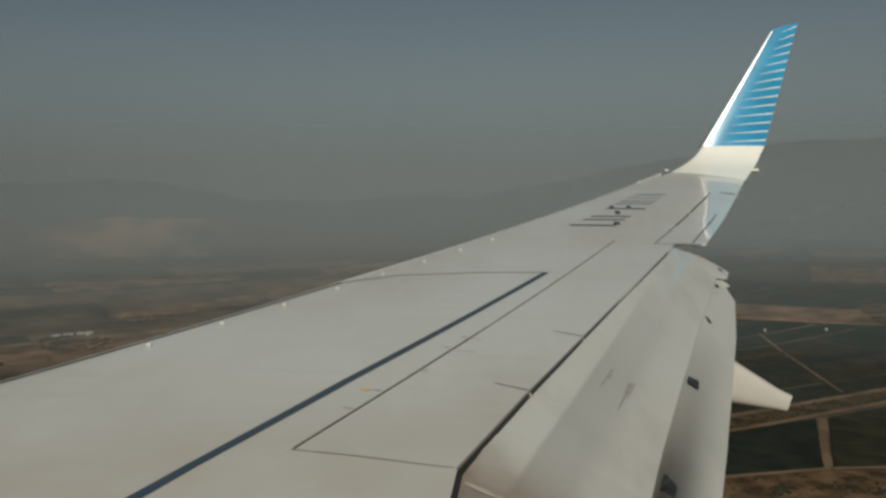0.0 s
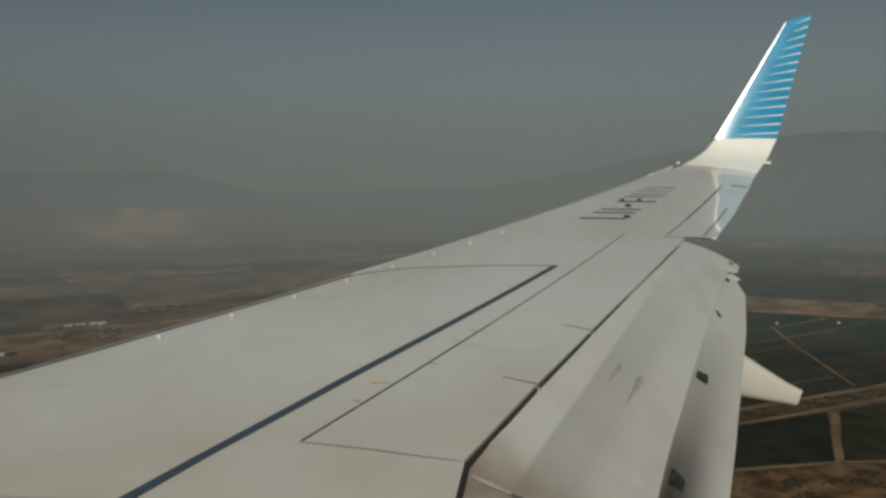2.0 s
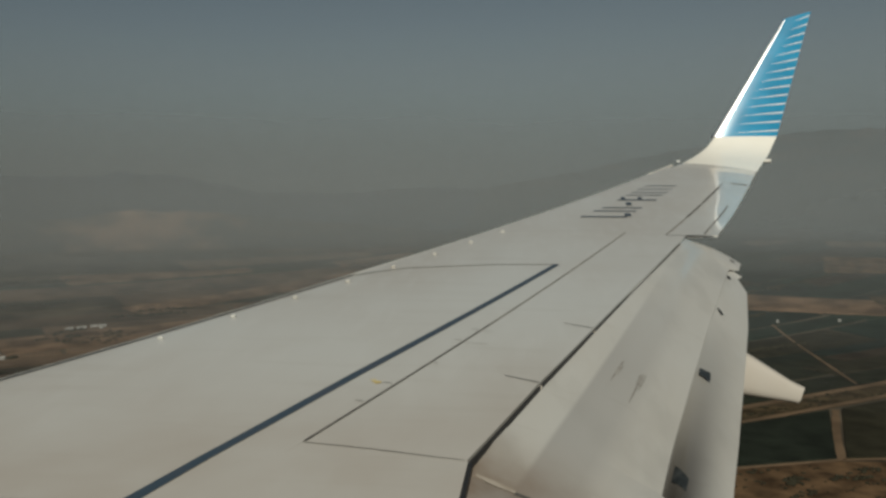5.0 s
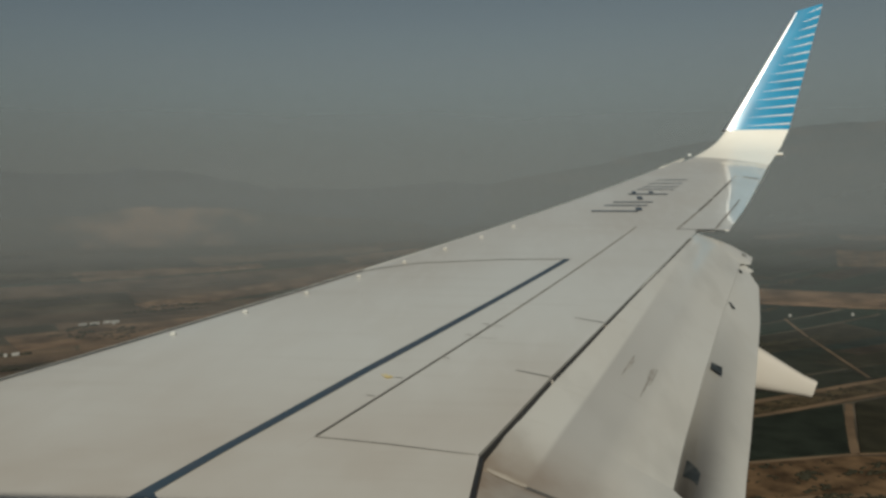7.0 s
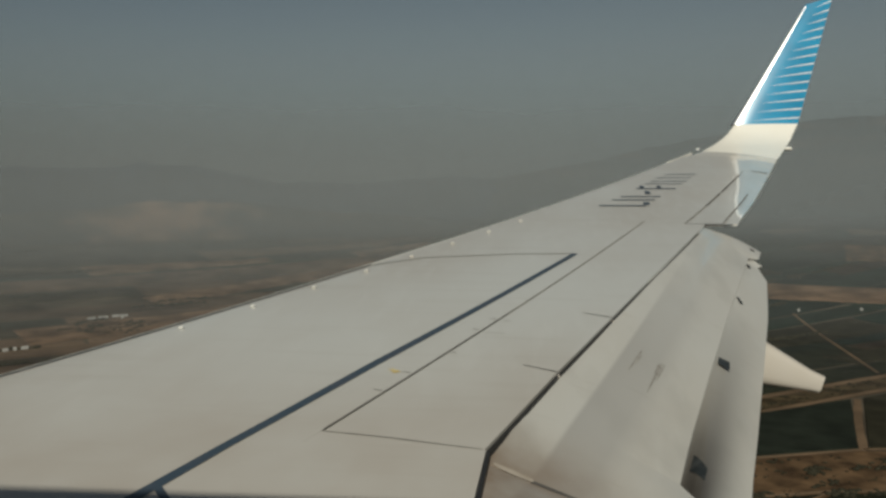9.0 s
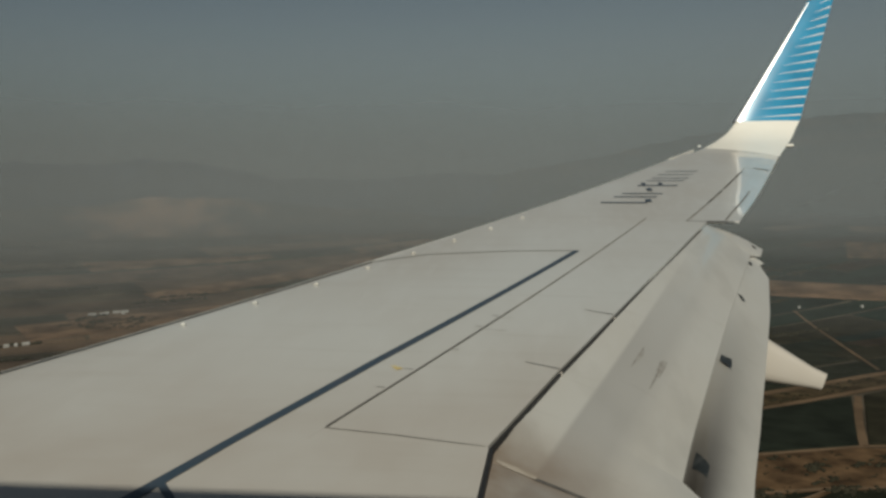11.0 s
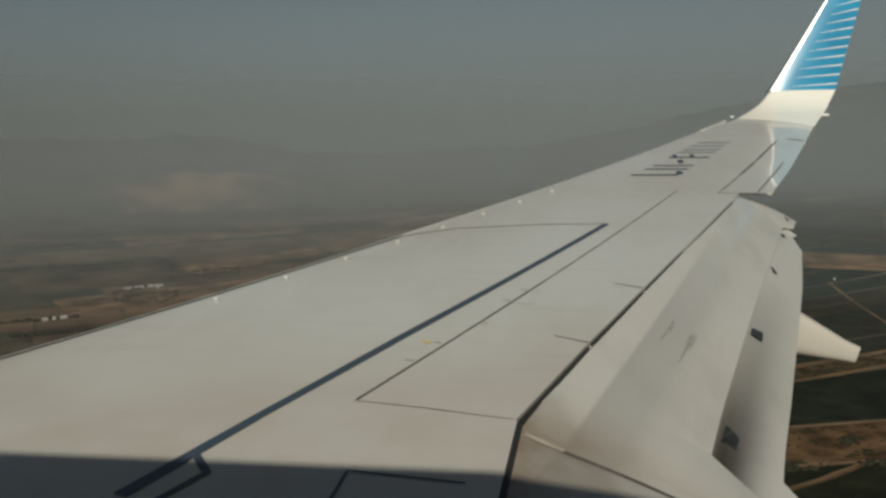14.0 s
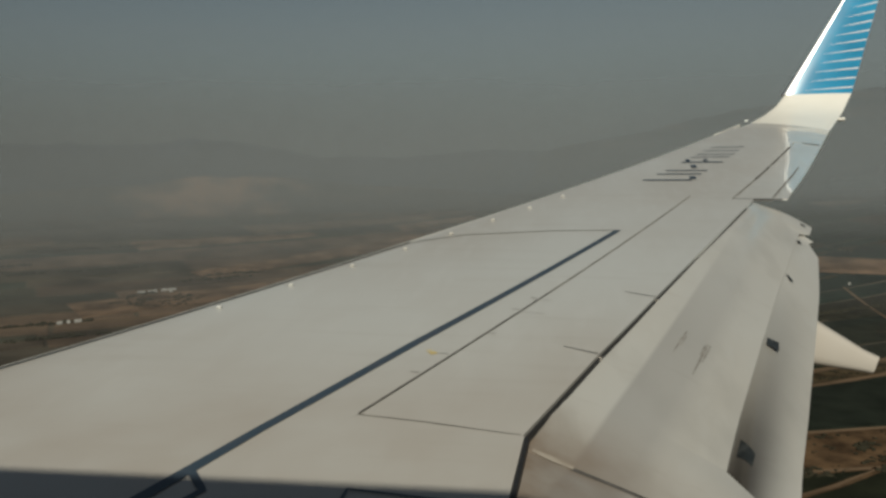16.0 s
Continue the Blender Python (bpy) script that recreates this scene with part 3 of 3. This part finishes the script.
tagged(part("wall_fuselage", bm, SKIN), "white painted aircraft fuselage with a window opening", "fuselage", kind="structure")

# ---- land below ----
GROUND = -400.0


def land_material(name, colours, rows=0.0, scale=0.02, tint=0.35):
    """Farmland: one of several plain crop colours for each piece, with blotches and faint crop rows."""
    m = bpy.data.materials.new(name)
    m.use_nodes = True
    n, l = m.node_tree.nodes, m.node_tree.links
    b = n["Principled BSDF"]
    b.inputs["Roughness"].default_value = 0.95
    b.inputs["Specular IOR Level"].default_value = 0.1
    info, ramp = n.new("ShaderNodeObjectInfo"), n.new("ShaderNodeValToRGB")
    ramp.color_ramp.interpolation = "CONSTANT"
    el = ramp.color_ramp.elements
    while len(el) < len(colours):
        el.new(0.5)
    for i, c in enumerate(colours):
        el[i].position, el[i].color = i / len(colours), (*c, 1)
    l.new(info.outputs["Random"], ramp.inputs["Fac"])
    co = n.new("ShaderNodeTexCoord")
    tex = n.new("ShaderNodeTexNoise")
    tex.inputs["Scale"].default_value, tex.inputs["Detail"].default_value = scale, 8
    l.new(co.outputs["Object"], tex.inputs["Vector"])
    rng = n.new("ShaderNodeMapRange")
    rng.inputs["From Min"].default_value, rng.inputs["From Max"].default_value = 0.35, 0.7
    rng.inputs["To Min"].default_value, rng.inputs["To Max"].default_value = 1 - tint, 1 + tint
    l.new(tex.outputs["Fac"], rng.inputs["Value"])
    mul = n.new("ShaderNodeVectorMath")
    mul.operation = "SCALE"
    l.new(ramp.outputs["Color"], mul.inputs[0])
    l.new(rng.outputs[0], mul.inputs["Scale"])
    last = mul.outputs[0]
    if rows:
        wave = n.new("ShaderNodeTexWave")
        wave.inputs["Scale"].default_value, wave.inputs["Distortion"].default_value = rows, 0.4
        l.new(co.outputs["Object"], wave.inputs["Vector"])
        r2 = n.new("ShaderNodeMapRange")
        r2.inputs["To Min"].default_value, r2.inputs["To Max"].default_value = 0.75, 1.2
        l.new(wave.outputs["Fac"], r2.inputs["Value"])
        m2 = n.new("ShaderNodeVectorMath")
        m2.operation = "SCALE"
        l.new(last, m2.inputs[0])
        l.new(r2.outputs[0], m2.inputs["Scale"])
        last = m2.outputs[0]
    l.new(last, b.inputs["Base Color"])
    return m


SOIL = land_material("dry_soil", [(0.075, 0.062, 0.045)], 0, 0.006, 0.5)
CROPS = land_material("crops", [(0.125, 0.086, 0.058), (0.108, 0.076, 0.052), (0.040, 0.043, 0.030), (0.046, 0.046, 0.032), (0.053, 0.050, 0.035), (0.042, 0.047, 0.035), (0.072, 0.055, 0.039), (0.105, 0.074, 0.050), (0.050, 0.048, 0.034), (0.086, 0.062, 0.043), (0.062, 0.052, 0.037)], 0.03, 0.006, 0.45)
MEADOW = land_material("dark_meadow", [(0.013, 0.016, 0.008), (0.015, 0.017, 0.009)], 0, 0.02, 0.35)
ORCHARD = land_material("orchard", [(0.019, 0.021, 0.013), (0.025, 0.023, 0.014), (0.016, 0.020, 0.014)], 0.11, 0.02, 0.35)
GREEN = land_material("green_crops", [(0.013, 0.024, 0.018), (0.017, 0.028, 0.020), (0.012, 0.020, 0.015), (0.034, 0.026, 0.018), (0.015, 0.023, 0.019)], 0.05, 0.01, 0.35)
TRACK = land_material("dirt_track", [(0.14, 0.094, 0.058)], 0, 0.012, 0.3)
VERGE = land_material("dry_verge", [(0.058, 0.042, 0.023)], 0, 0.03, 0.5)
SCRUB = land_material("scrub", [(0.098, 0.060, 0.032)], 0, 0.025, 0.6)
TAN = land_material("bare_tan_soil", [(0.160, 0.104, 0.066)], 0, 0.012, 0.5)
BUSH = land_material("bush", [(0.034, 0.031, 0.020)], 0, 0.2, 0.4)
# The blue of distant haze is put into the mountain range's base colour.
HAZE_ROCK = land_material("haze_blue_mountain", [(0.038, 0.054, 0.082)], 0, 0.003, 0.5)
SLOPE = material("brown_slope", (0.036, 0.033, 0.028), 0.95, 0, 0, [((0.0022, 0.0022, 0.014), (0.120, 0.082, 0.058), 0.9, 0.50, 0.66), (0.012, (0.045, 0.05, 0.05), 0.6, 0.5, 0.7)])
BARE = material("bare_hill", (0.060, 0.062, 0.056), 0.95, 0, 0, [((0.004, 0.004, 0.03), (0.10, 0.078, 0.058), 0.8, 0.48, 0.62), (0.02, (0.05, 0.053, 0.048), 0.5, 0.5, 0.7)])
n, l = BARE.node_tree.nodes, BARE.node_tree.links
co, gap, far = n.new("ShaderNodeTexCoord"), n.new("ShaderNodeVectorMath"), n.new("ShaderNodeMapRange")
gap.operation = "DISTANCE"
gap.inputs[1].default_value = (-1800, 3630, -180)
l.new(co.outputs["Object"], gap.inputs[0])
l.new(gap.outputs["Value"], far.inputs["Value"])
far.inputs["From Min"].default_value, far.inputs["From Max"].default_value = 0, 640
far.inputs["To Min"].default_value, far.inputs["To Max"].default_value = 0.48, -0.30
tex, add, cut, mix = n.new("ShaderNodeTexNoise"), n.new("ShaderNodeMath"), n.new("ShaderNodeMapRange"), n.new("ShaderNodeMix")
tex.inputs["Scale"].default_value, tex.inputs["Detail"].default_value = 0.0055, 9
l.new(co.outputs["Object"], tex.inputs["Vector"])
l.new(far.outputs[0], add.inputs[0])
l.new(tex.outputs["Fac"], add.inputs[1])
cut.interpolation_type = "SMOOTHSTEP"
cut.inputs["From Min"].default_value, cut.inputs["From Max"].default_value = 0.45, 0.95
l.new(add.outputs[0], cut.inputs["Value"])
mix.data_type = "RGBA"
mix.inputs[7].default_value = (0.42, 0.26, 0.165, 1)
base = n["Principled BSDF"].inputs["Base Color"]
l.new(base.links[0].from_socket, mix.inputs[6])
l.new(cut.outputs[0], mix.inputs[0])
l.new(mix.outputs[2], base)
SHED = land_material("pale_sheet_roof", [(0.36, 0.35, 0.325)], 0, 0.3, 0.1)



def land(x, y):
    """Height of the valley floor, which rises gently towards the mountains."""
    t = min(max((math.hypot(x, y) - 2300) / 2400, 0), 1)
    return GROUND + 190 * t * t * (3 - 2 * t)


bm = bmesh.new()
bmesh.ops.create_grid(bm, x_segments=130, y_segments=130, size=6000)
for v in bm.verts:
    v.co.z = land(v.co.x, v.co.y)
ground = tagged(part("ground", bm, SOIL), "hazy patchwork of dry farmland", "ground", kind="structure")

ALONG, ACROSS = Vector((0.803, 0.596)), Vector((-0.596, 0.803))


def plot(name, corners, mat, height=1.5, parent=ground):
    """A field or strip of land: a low slab that lies on the ground."""
    bm = bmesh.new()
    if len(corners) == 4:
        a, b, c, d = [Vector(k) for k in corners]
        na, nb = max(2, int((b - a).length / 110)), max(2, int((d - a).length / 110))
        def at(i, j):
            p = a.lerp(b, i / na).lerp(d.lerp(c, i / na), j / nb)
            return bm.verts.new((p.x, p.y, land(p.x, p.y) + height))
        grid = [[at(i, j) for j in range(nb + 1)] for i in range(na + 1)]
        for i in range(na):
            for j in range(nb):
                bm.faces.new((grid[i][j], grid[i + 1][j], grid[i + 1][j + 1], grid[i][j + 1]))
        rim = [e for e in bm.edges if e.is_boundary]
    else:
        bm.faces.new([bm.verts.new((x, y, land(x, y) + height)) for x, y in corners])
        rim = list(bm.edges)
    skirt = bmesh.ops.extrude_edge_only(bm, edges=rim)
    for v in skirt["geom"]:
        if isinstance(v, bmesh.types.BMVert):
            v.co.z -= height + 2
    return part(name, bm, mat, parent, "", False)


def strip(name, pts, width, mat, height=0.6):
    """A track of one width along plan points, wavering a little."""
    bm = bmesh.new()
    fine = []
    for a, b in zip(pts, pts[1:]):
        fine += [(lerp(a[0], b[0], k / 10), lerp(a[1], b[1], k / 10)) for k in range(10)]
    fine.append(pts[-1])
    rows = []
    for k, (x, y) in enumerate(fine):
        a, b = fine[max(k - 1, 0)], fine[min(k + 1, len(fine) - 1)]
        d = Vector((b[0] - a[0], b[1] - a[1])).normalized()
        w = width / 2 * (1 + 0.25 * noise.noise((x * 0.02, y * 0.02, 3)))
        rows.append([bm.verts.new((x - d.y * s * w, y + d.x * s * w, land(x, y) + height)) for s in (-1, 1)])
    for r, q in zip(rows, rows[1:]):
        bm.faces.new((r[0], r[1], q[1], q[0]))
    return tagged(part(name, bm, mat, None, "", False), "pale dirt track between fields", "track", kind="structure")


# near orchards on both sides of a dirt road, and the scrub before them
plot("field", [(300, 1512), (506, 1650), (428, 1352), (120, 1235), (130, 1390)], ORCHARD, 2.5)
plot("field", [(532, 1662), (820, 1880), (900, 1490), (444, 1352)], ORCHARD, 2.5)
plot("field", [(-700, 700), (-600, 1000), (430, 1335), (1200, 1420), (1200, 600)], SCRUB, 1.0)
plot("verge", [tuple(Vector((341, 1594)) + ALONG * p + ACROSS * q) for p, q in ((-1400, -42), (1800, -42), (1800, 42), (-1400, 42))], VERGE, 1.2)
for q, w in ((-38, 17), (36, 20)):
    strip("road", [tuple(Vector((341, 1594)) + ALONG * p + ACROSS * (q + 6 * math.sin(p / 300))) for p in (-1400, -700, 0, 500, 1100, 1800)], w, TRACK, 1.6)
strip("road", [(519, 1655), (470, 1490), (434, 1345)], 13, TRACK, 1.6)
strip("road", [(-300, 1090), (120, 1228), (271, 1280), (436, 1343), (900, 1440)], 10, TRACK, 1.6)
strip("road", [(631, 2600), (633, 2250), (628, 1880)], 8, TRACK, 3.2)
strip("road", [(60, 1030), (200, 1105), (330, 1150), (560, 1190)], 9, TRACK, 1.8)
strip("road", [(150, 985), (262, 1075), (330, 1150)], 7, TRACK, 1.8)
plot("field", [(60, 1015), (196, 1092), (320, 1138), (256, 1078), (140, 975)], MEADOW, 2.2)
plot("field", [(160, 980), (272, 1074), (338, 1142), (560, 1180), (620, 900), (300, 850)], MEADOW, 2.2)

# fields beyond, in rows that follow the road
rnd = random.Random(7)
q = 1125.0
while q < 4700:
    deep_q = rnd.uniform(50, 190)
    p = -2900 + rnd.uniform(0, 200)
    while p < 4700:
        wide = rnd.uniform(300, 1000)
        c = ALONG * (p + wide / 2) + ACROSS * (q + deep_q / 2)
        if 1000 < c.length < 4750 and c.y > 900 and abs(math.atan2(c.x, c.y)) < radians(48) and (rnd.random() < 0.9 or c.x > 0):
            k = [(p + 5, q + 4), (p + wide - 5, q + 4 + rnd.uniform(-15, 15)), (p + wide - 5, q + deep_q - 4), (p + 5 + rnd.uniform(-20, 20), q + deep_q - 4)]
            near = c.length < 2500 and c.x > 0
            plot("field", [tuple(ALONG * a + ACROSS * b) for a, b in k], ORCHARD if near else GREEN if c.length < 4350 and c.x > 250 else CROPS, 1.2 + rnd.random() * 1.2)
        p += wide
    q += deep_q

# bare tan strips
for pts, mat in (([(-1440, 2060), (-1040, 2450), (-950, 2330), (-1290, 1910)], TAN), ([(250, 2900), (1080, 2700), (1160, 2890), (330, 3120)], TAN), ([(1010, 2700), (1300, 2760), (1340, 3050), (1020, 2990)], VERGE),
                 ([(1000, 3380), (1500, 3300), (1620, 3560), (1080, 3680)], SCRUB), ([(1180, 3950), (1900, 3800), (2000, 4050), (1230, 4250)], TRACK),
                 ([(-1330, 2545), (-690, 3400), (-610, 3330), (-1230, 2480)], TAN), ([(-900, 3450), (-620, 3720), (-560, 3640), (-830, 3370)], TAN), ([(-1750, 2900), (-1180, 3260), (-1130, 3200), (-1650, 2790)], TAN), ([(-1500, 3300), (-800, 3700), (-760, 3620), (-1380, 3180)], TRACK)):
    plot("field", pts, mat, 3.2)


# dark lines of trees along some field edges
ICO = bmesh.new()
bmesh.ops.create_icosphere(ICO, subdivisions=1, radius=1)
ico_v, ico_f = [v.co.copy() for v in ICO.verts], [[v.index for v in f.verts] for f in ICO.faces]
ICO.free()


def crown(verts, faces, x, y, r, low):
    """One uneven round crown on the ground."""
    o = len(verts)
    a, b = rnd.uniform(0.8, 1.3), rnd.uniform(0.85, 1.15)
    verts.extend((x + v.x * r * a * rnd.uniform(0.85, 1.15), y + v.y * r * b * rnd.uniform(0.85, 1.15), land(x, y) + 1.5 + (v.z + 0.5) * r * low) for v in ico_v)
    faces.extend([o + i for i in f] for f in ico_f)


def stuff(name, verts, faces, mat, label, category):
    me = bpy.data.meshes.new(name)
    me.from_pydata(verts, [], faces)
    me.materials.append(mat)
    return tagged(new(name, me), label, category, kind="stuff")


verts, faces = [], []
for k in range(46):
    c = ALONG * rnd.uniform(-1500, 3600) + ACROSS * rnd.uniform(1500, 3900)
    half = rnd.uniform(60, 260)
    turn = ALONG if rnd.random() < 0.8 or c.x < 0 else ACROSS
    if abs(math.atan2(c.x, c.y)) > radians(46) or c.length > 4200:
        continue
    side = Vector((-turn.y, turn.x))
    for i in range(int(half / 4.5)):
        p = c + turn * (-half + i * 9 + rnd.uniform(-5, 5)) + side * rnd.gauss(0, 4)
        if noise.noise((p.x * 0.02, p.y * 0.02, 4)) > -0.25:
            crown(verts, faces, p.x, p.y, rnd.uniform(4.5, 9.5), 0.6)
stuff("tree_rows", verts, faces, BUSH, "dark rows of trees along field edges", "trees")


def shed(x, y, length, wide, turn):
    """A long farm shed with a low gabled roof."""
    base = tagged(new("farm_shed"), "long pale farm shed on dry ground", "shed", "farm sheds")
    base.matrix_world = pose(x, y, land(x, y) + 2.5, 0, 0, turn)
    for nm, prof in (("wall", [(-wide / 2, -2), (wide / 2, -2), (wide / 2, 4), (-wide / 2, 4)]),
                     ("roof", [(-wide / 2 - 1, 4), (wide / 2 + 1, 4), (wide / 2 + 1, 4.4), (0, 7), (-wide / 2 - 1, 4.4)])):
        secs = [[(xx, yy, zz) for yy, zz in prof] for xx in (-length / 2, length / 2)]
        part(nm, loft(secs), SHED, base, "", False)


for x, y, length, wide, turn in ((-1322, 2236, 22, 6, 50), (-1304, 2250, 9, 7, 20), (-1296, 2262, 15, 6, 44), (-1277, 2283, 18, 8, 35), (-1258, 2294, 22, 6, 40), (-1250, 2274, 8, 6, 10),
                                 (-1297, 1826, 12, 4, 50), (-1284, 1842, 7, 4, 30), (-1269, 1858, 16, 4, 45), (654, 2636, 6, 5, 0), (831, 2650, 7, 5, 0)):
    shed(x, y, length, wide, turn)

# bushes over the scrub and along the road
verts, faces = [], []


def clump(x, y, spread, count, size):
    """Some overlapping crowns in a thicket that is longer than deep."""
    for _ in range(count):
        d = ALONG * rnd.gauss(0, spread) + ACROSS * rnd.gauss(0, spread * 0.35)
        crown(verts, faces, x + d.x, y + d.y, rnd.uniform(0.4, 1.4) * size, 0.5)


for k in range(900):
    x, y = rnd.uniform(40, 800), rnd.uniform(900, 1330)
    if y > 1222 + (x - 120) * 0.33 or y < 1125 + max(0, x - 300) * 0.18 - max(0, 300 - x) * 0.42:
        continue
    n1 = noise.noise((x * 0.013, y * 0.022, 1))
    if n1 > 0.16:
        clump(x, y, 11, rnd.randint(6, 14), 3.2)
    elif rnd.random() < 0.35:
        clump(x, y, 4, rnd.randint(1, 4), 2.0)
for k in range(110):
    c = Vector((341, 1594)) + ALONG * rnd.uniform(-300, 700) + ACROSS * rnd.uniform(-30, 30)
    if noise.noise((c.x * 0.012, c.y * 0.012, 1)) > -0.1:
        clump(c.x, c.y, 5, rnd.randint(2, 4), 2.6)
for k in range(60):
    x, y = rnd.uniform(-1330, -1130), rnd.uniform(2080, 2250)
    clump(x, y, 6, rnd.randint(2, 5), 5.0)
stuff("bushes", verts, faces, BUSH, "dark scattered bushes on tan scrubland", "bushes")


# ---- hills and mountains ----
def range_of_hills(name, az0, az1, r0, r1, crest, mat, label, seed, rough):
    """A ridge over a sector; crest: rows of (azimuth in degrees to the right of straight outboard, height over the ground)."""
    na, nr = int((az1 - az0) * 4), 26
    verts, faces = [], []
    for j in range(nr + 1):
        t = j / nr
        for i in range(na + 1):
            az = az0 + (az1 - az0) * i / na
            r = lerp(r0, r1, t)
            x, y = r * math.sin(radians(az)), r * math.cos(radians(az))
            h = float(np.interp(az, [c[0] for c in crest], [c[1] for c in crest]))
            n1 = noise.fractal((x * 0.0016, y * 0.0016, seed), 0.9, 2.1, 6)
            n2 = noise.fractal((x * 0.006, y * 0.006, seed + 5), 0.8, 2.2, 4)
            z = h * (t ** 1.15) * (1 + rough * n1) + h * 0.04 * n2 * t
            verts.append((x, y, land(x, y) - 2 + max(z, -1)))
    for j in range(nr):
        for i in range(na):
            a = j * (na + 1) + i
            faces.append((a, a + 1, a + na + 2, a + na + 1))
    me = bpy.data.meshes.new(name)
    me.from_pydata(verts, [], faces)
    me.materials.append(mat)
    for p in me.polygons:
        p.use_smooth = True
    return tagged(new(name, me), label, "mountains", kind="structure")


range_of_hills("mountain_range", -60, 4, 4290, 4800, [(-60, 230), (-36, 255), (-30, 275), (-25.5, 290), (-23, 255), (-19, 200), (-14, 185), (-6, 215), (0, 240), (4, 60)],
               HAZE_ROCK, "distant hazy blue-grey mountain range", 11, 0.12)
range_of_hills("mountain_slope", -13, 60, 4280, 4760, [(-13, 15), (-9, 115), (-4, 230), (2, 325), (9, 430), (15, 500), (22, 525), (40, 420), (60, 340)],
               SLOPE, "long hazy brown mountain slope", 17, 0.05)
range_of_hills("foothill", -44, -6, 3845, 4255, [(-44, 50), (-36, 80), (-31, 105), (-27, 130), (-24, 122), (-20, 95), (-15, 65), (-11, 45), (-6, 15)], BARE, "bare tan foothill in haze", 23, 0.3)


# ---- haze: thin veils of dusty air, one behind another ----
def veil(radius, thickness, height, colour, rising, uneven):
    """A ring of hazy air that gathers over the ground and thins out upwards, uneven along the valley."""
    m = bpy.data.materials.new("dusty_air")
    m.use_nodes = True
    n, l = m.node_tree.nodes, m.node_tree.links
    n.remove(n["Principled BSDF"])
    out = n["Material Output"]
    clear, dust, mix = n.new("ShaderNodeBsdfTransparent"), n.new("ShaderNodeBsdfDiffuse"), n.new("ShaderNodeMixShader")
    dust.inputs["Color"].default_value = (*colour, 1)
    co, sep, rng = n.new("ShaderNodeTexCoord"), n.new("ShaderNodeSeparateXYZ"), n.new("ShaderNodeMapRange")
    rng.interpolation_type = "SMOOTHSTEP"
    rng.inputs["From Min"].default_value, rng.inputs["From Max"].default_value = -0.15 * height, height
    rng.inputs["To Min"].default_value, rng.inputs["To Max"].default_value = thickness, 0.0
    l.new(co.outputs["Object"], sep.inputs[0])
    l.new(sep.outputs["Z"], rng.inputs["Value"])
    foot, both = n.new("ShaderNodeMapRange"), n.new("ShaderNodeMath")
    foot.interpolation_type = "SMOOTHSTEP"
    floor = land(radius, 0)
    foot.inputs["From Min"].default_value, foot.inputs["From Max"].default_value = floor - 0.2 * rising, floor + rising
    l.new(sep.outputs["Z"], foot.inputs["Value"])
    both.operation = "MULTIPLY"
    l.new(rng.outputs[0], both.inputs[0])
    l.new(foot.outputs[0], both.inputs[1])
    along, patch, drift, full = n.new("ShaderNodeMapRange"), n.new("ShaderNodeTexNoise"), n.new("ShaderNodeMath"), n.new("ShaderNodeMath")
    along.inputs["From Min"].default_value, along.inputs["From Max"].default_value = -0.5 * radius, 0.4 * radius
    along.inputs["To Min"].default_value, along.inputs["To Max"].default_value = 0.85 + uneven, 0.85 - uneven
    l.new(sep.outputs["X"], along.inputs["Value"])
    patch.inputs["Scale"].default_value, patch.inputs["Detail"].default_value = 0.003, 3
    l.new(co.outputs["Object"], patch.inputs["Vector"])
    drift.operation, drift.inputs[1].default_value = "MULTIPLY_ADD", 0.3
    l.new(patch.outputs["Fac"], drift.inputs[0])
    l.new(along.outputs[0], drift.inputs[2])
    full.operation, full.use_clamp = "MULTIPLY", True
    l.new(both.outputs[0], full.inputs[0])
    l.new(drift.outputs[0], full.inputs[1])
    l.new(full.outputs[0], mix.inputs[0])
    l.new(clear.outputs[0], mix.inputs[1])
    l.new(dust.outputs[0], mix.inputs[2])
    l.new(mix.outputs[0], out.inputs["Surface"])
    bm = bmesh.new()
    N, zs = 128, (GROUND - 5, 0, height)
    rings = [[bm.verts.new((radius * math.cos(2 * math.pi * k / N), radius * math.sin(2 * math.pi * k / N), z)) for k in range(N)] for z in zs]
    for a, b in zip(rings, rings[1:]):
        for k in range(N):
            bm.faces.new((a[k], b[k], b[(k + 1) % N], a[(k + 1) % N]))
    tagged(part("backdrop", bm, m), "thin veil of grey dusty haze", "haze", kind="structure")


LOW_DUST, GREY_DUST = (0.162, 0.171, 0.172), (0.178, 0.205, 0.220)
for radius, thickness, share, colour, rising, uneven in (
        (1700, 0.08, 0.10, LOW_DUST, 60, 0.3), (2300, 0.17, 0.10, LOW_DUST, 70, 0.35), (2900, 0.25, 0.10, LOW_DUST, 70, 0.35), (3400, 0.36, 0.11, LOW_DUST, 60, 0.3),
        (3830, 0.39, 0.22, GREY_DUST, 60, -0.1), (4270, 0.52, 0.40, GREY_DUST, 60, -0.3), (4850, 1.1, 0.21, GREY_DUST, 1, 0.0)):
    veil(radius, thickness, share * radius, colour, rising, uneven)
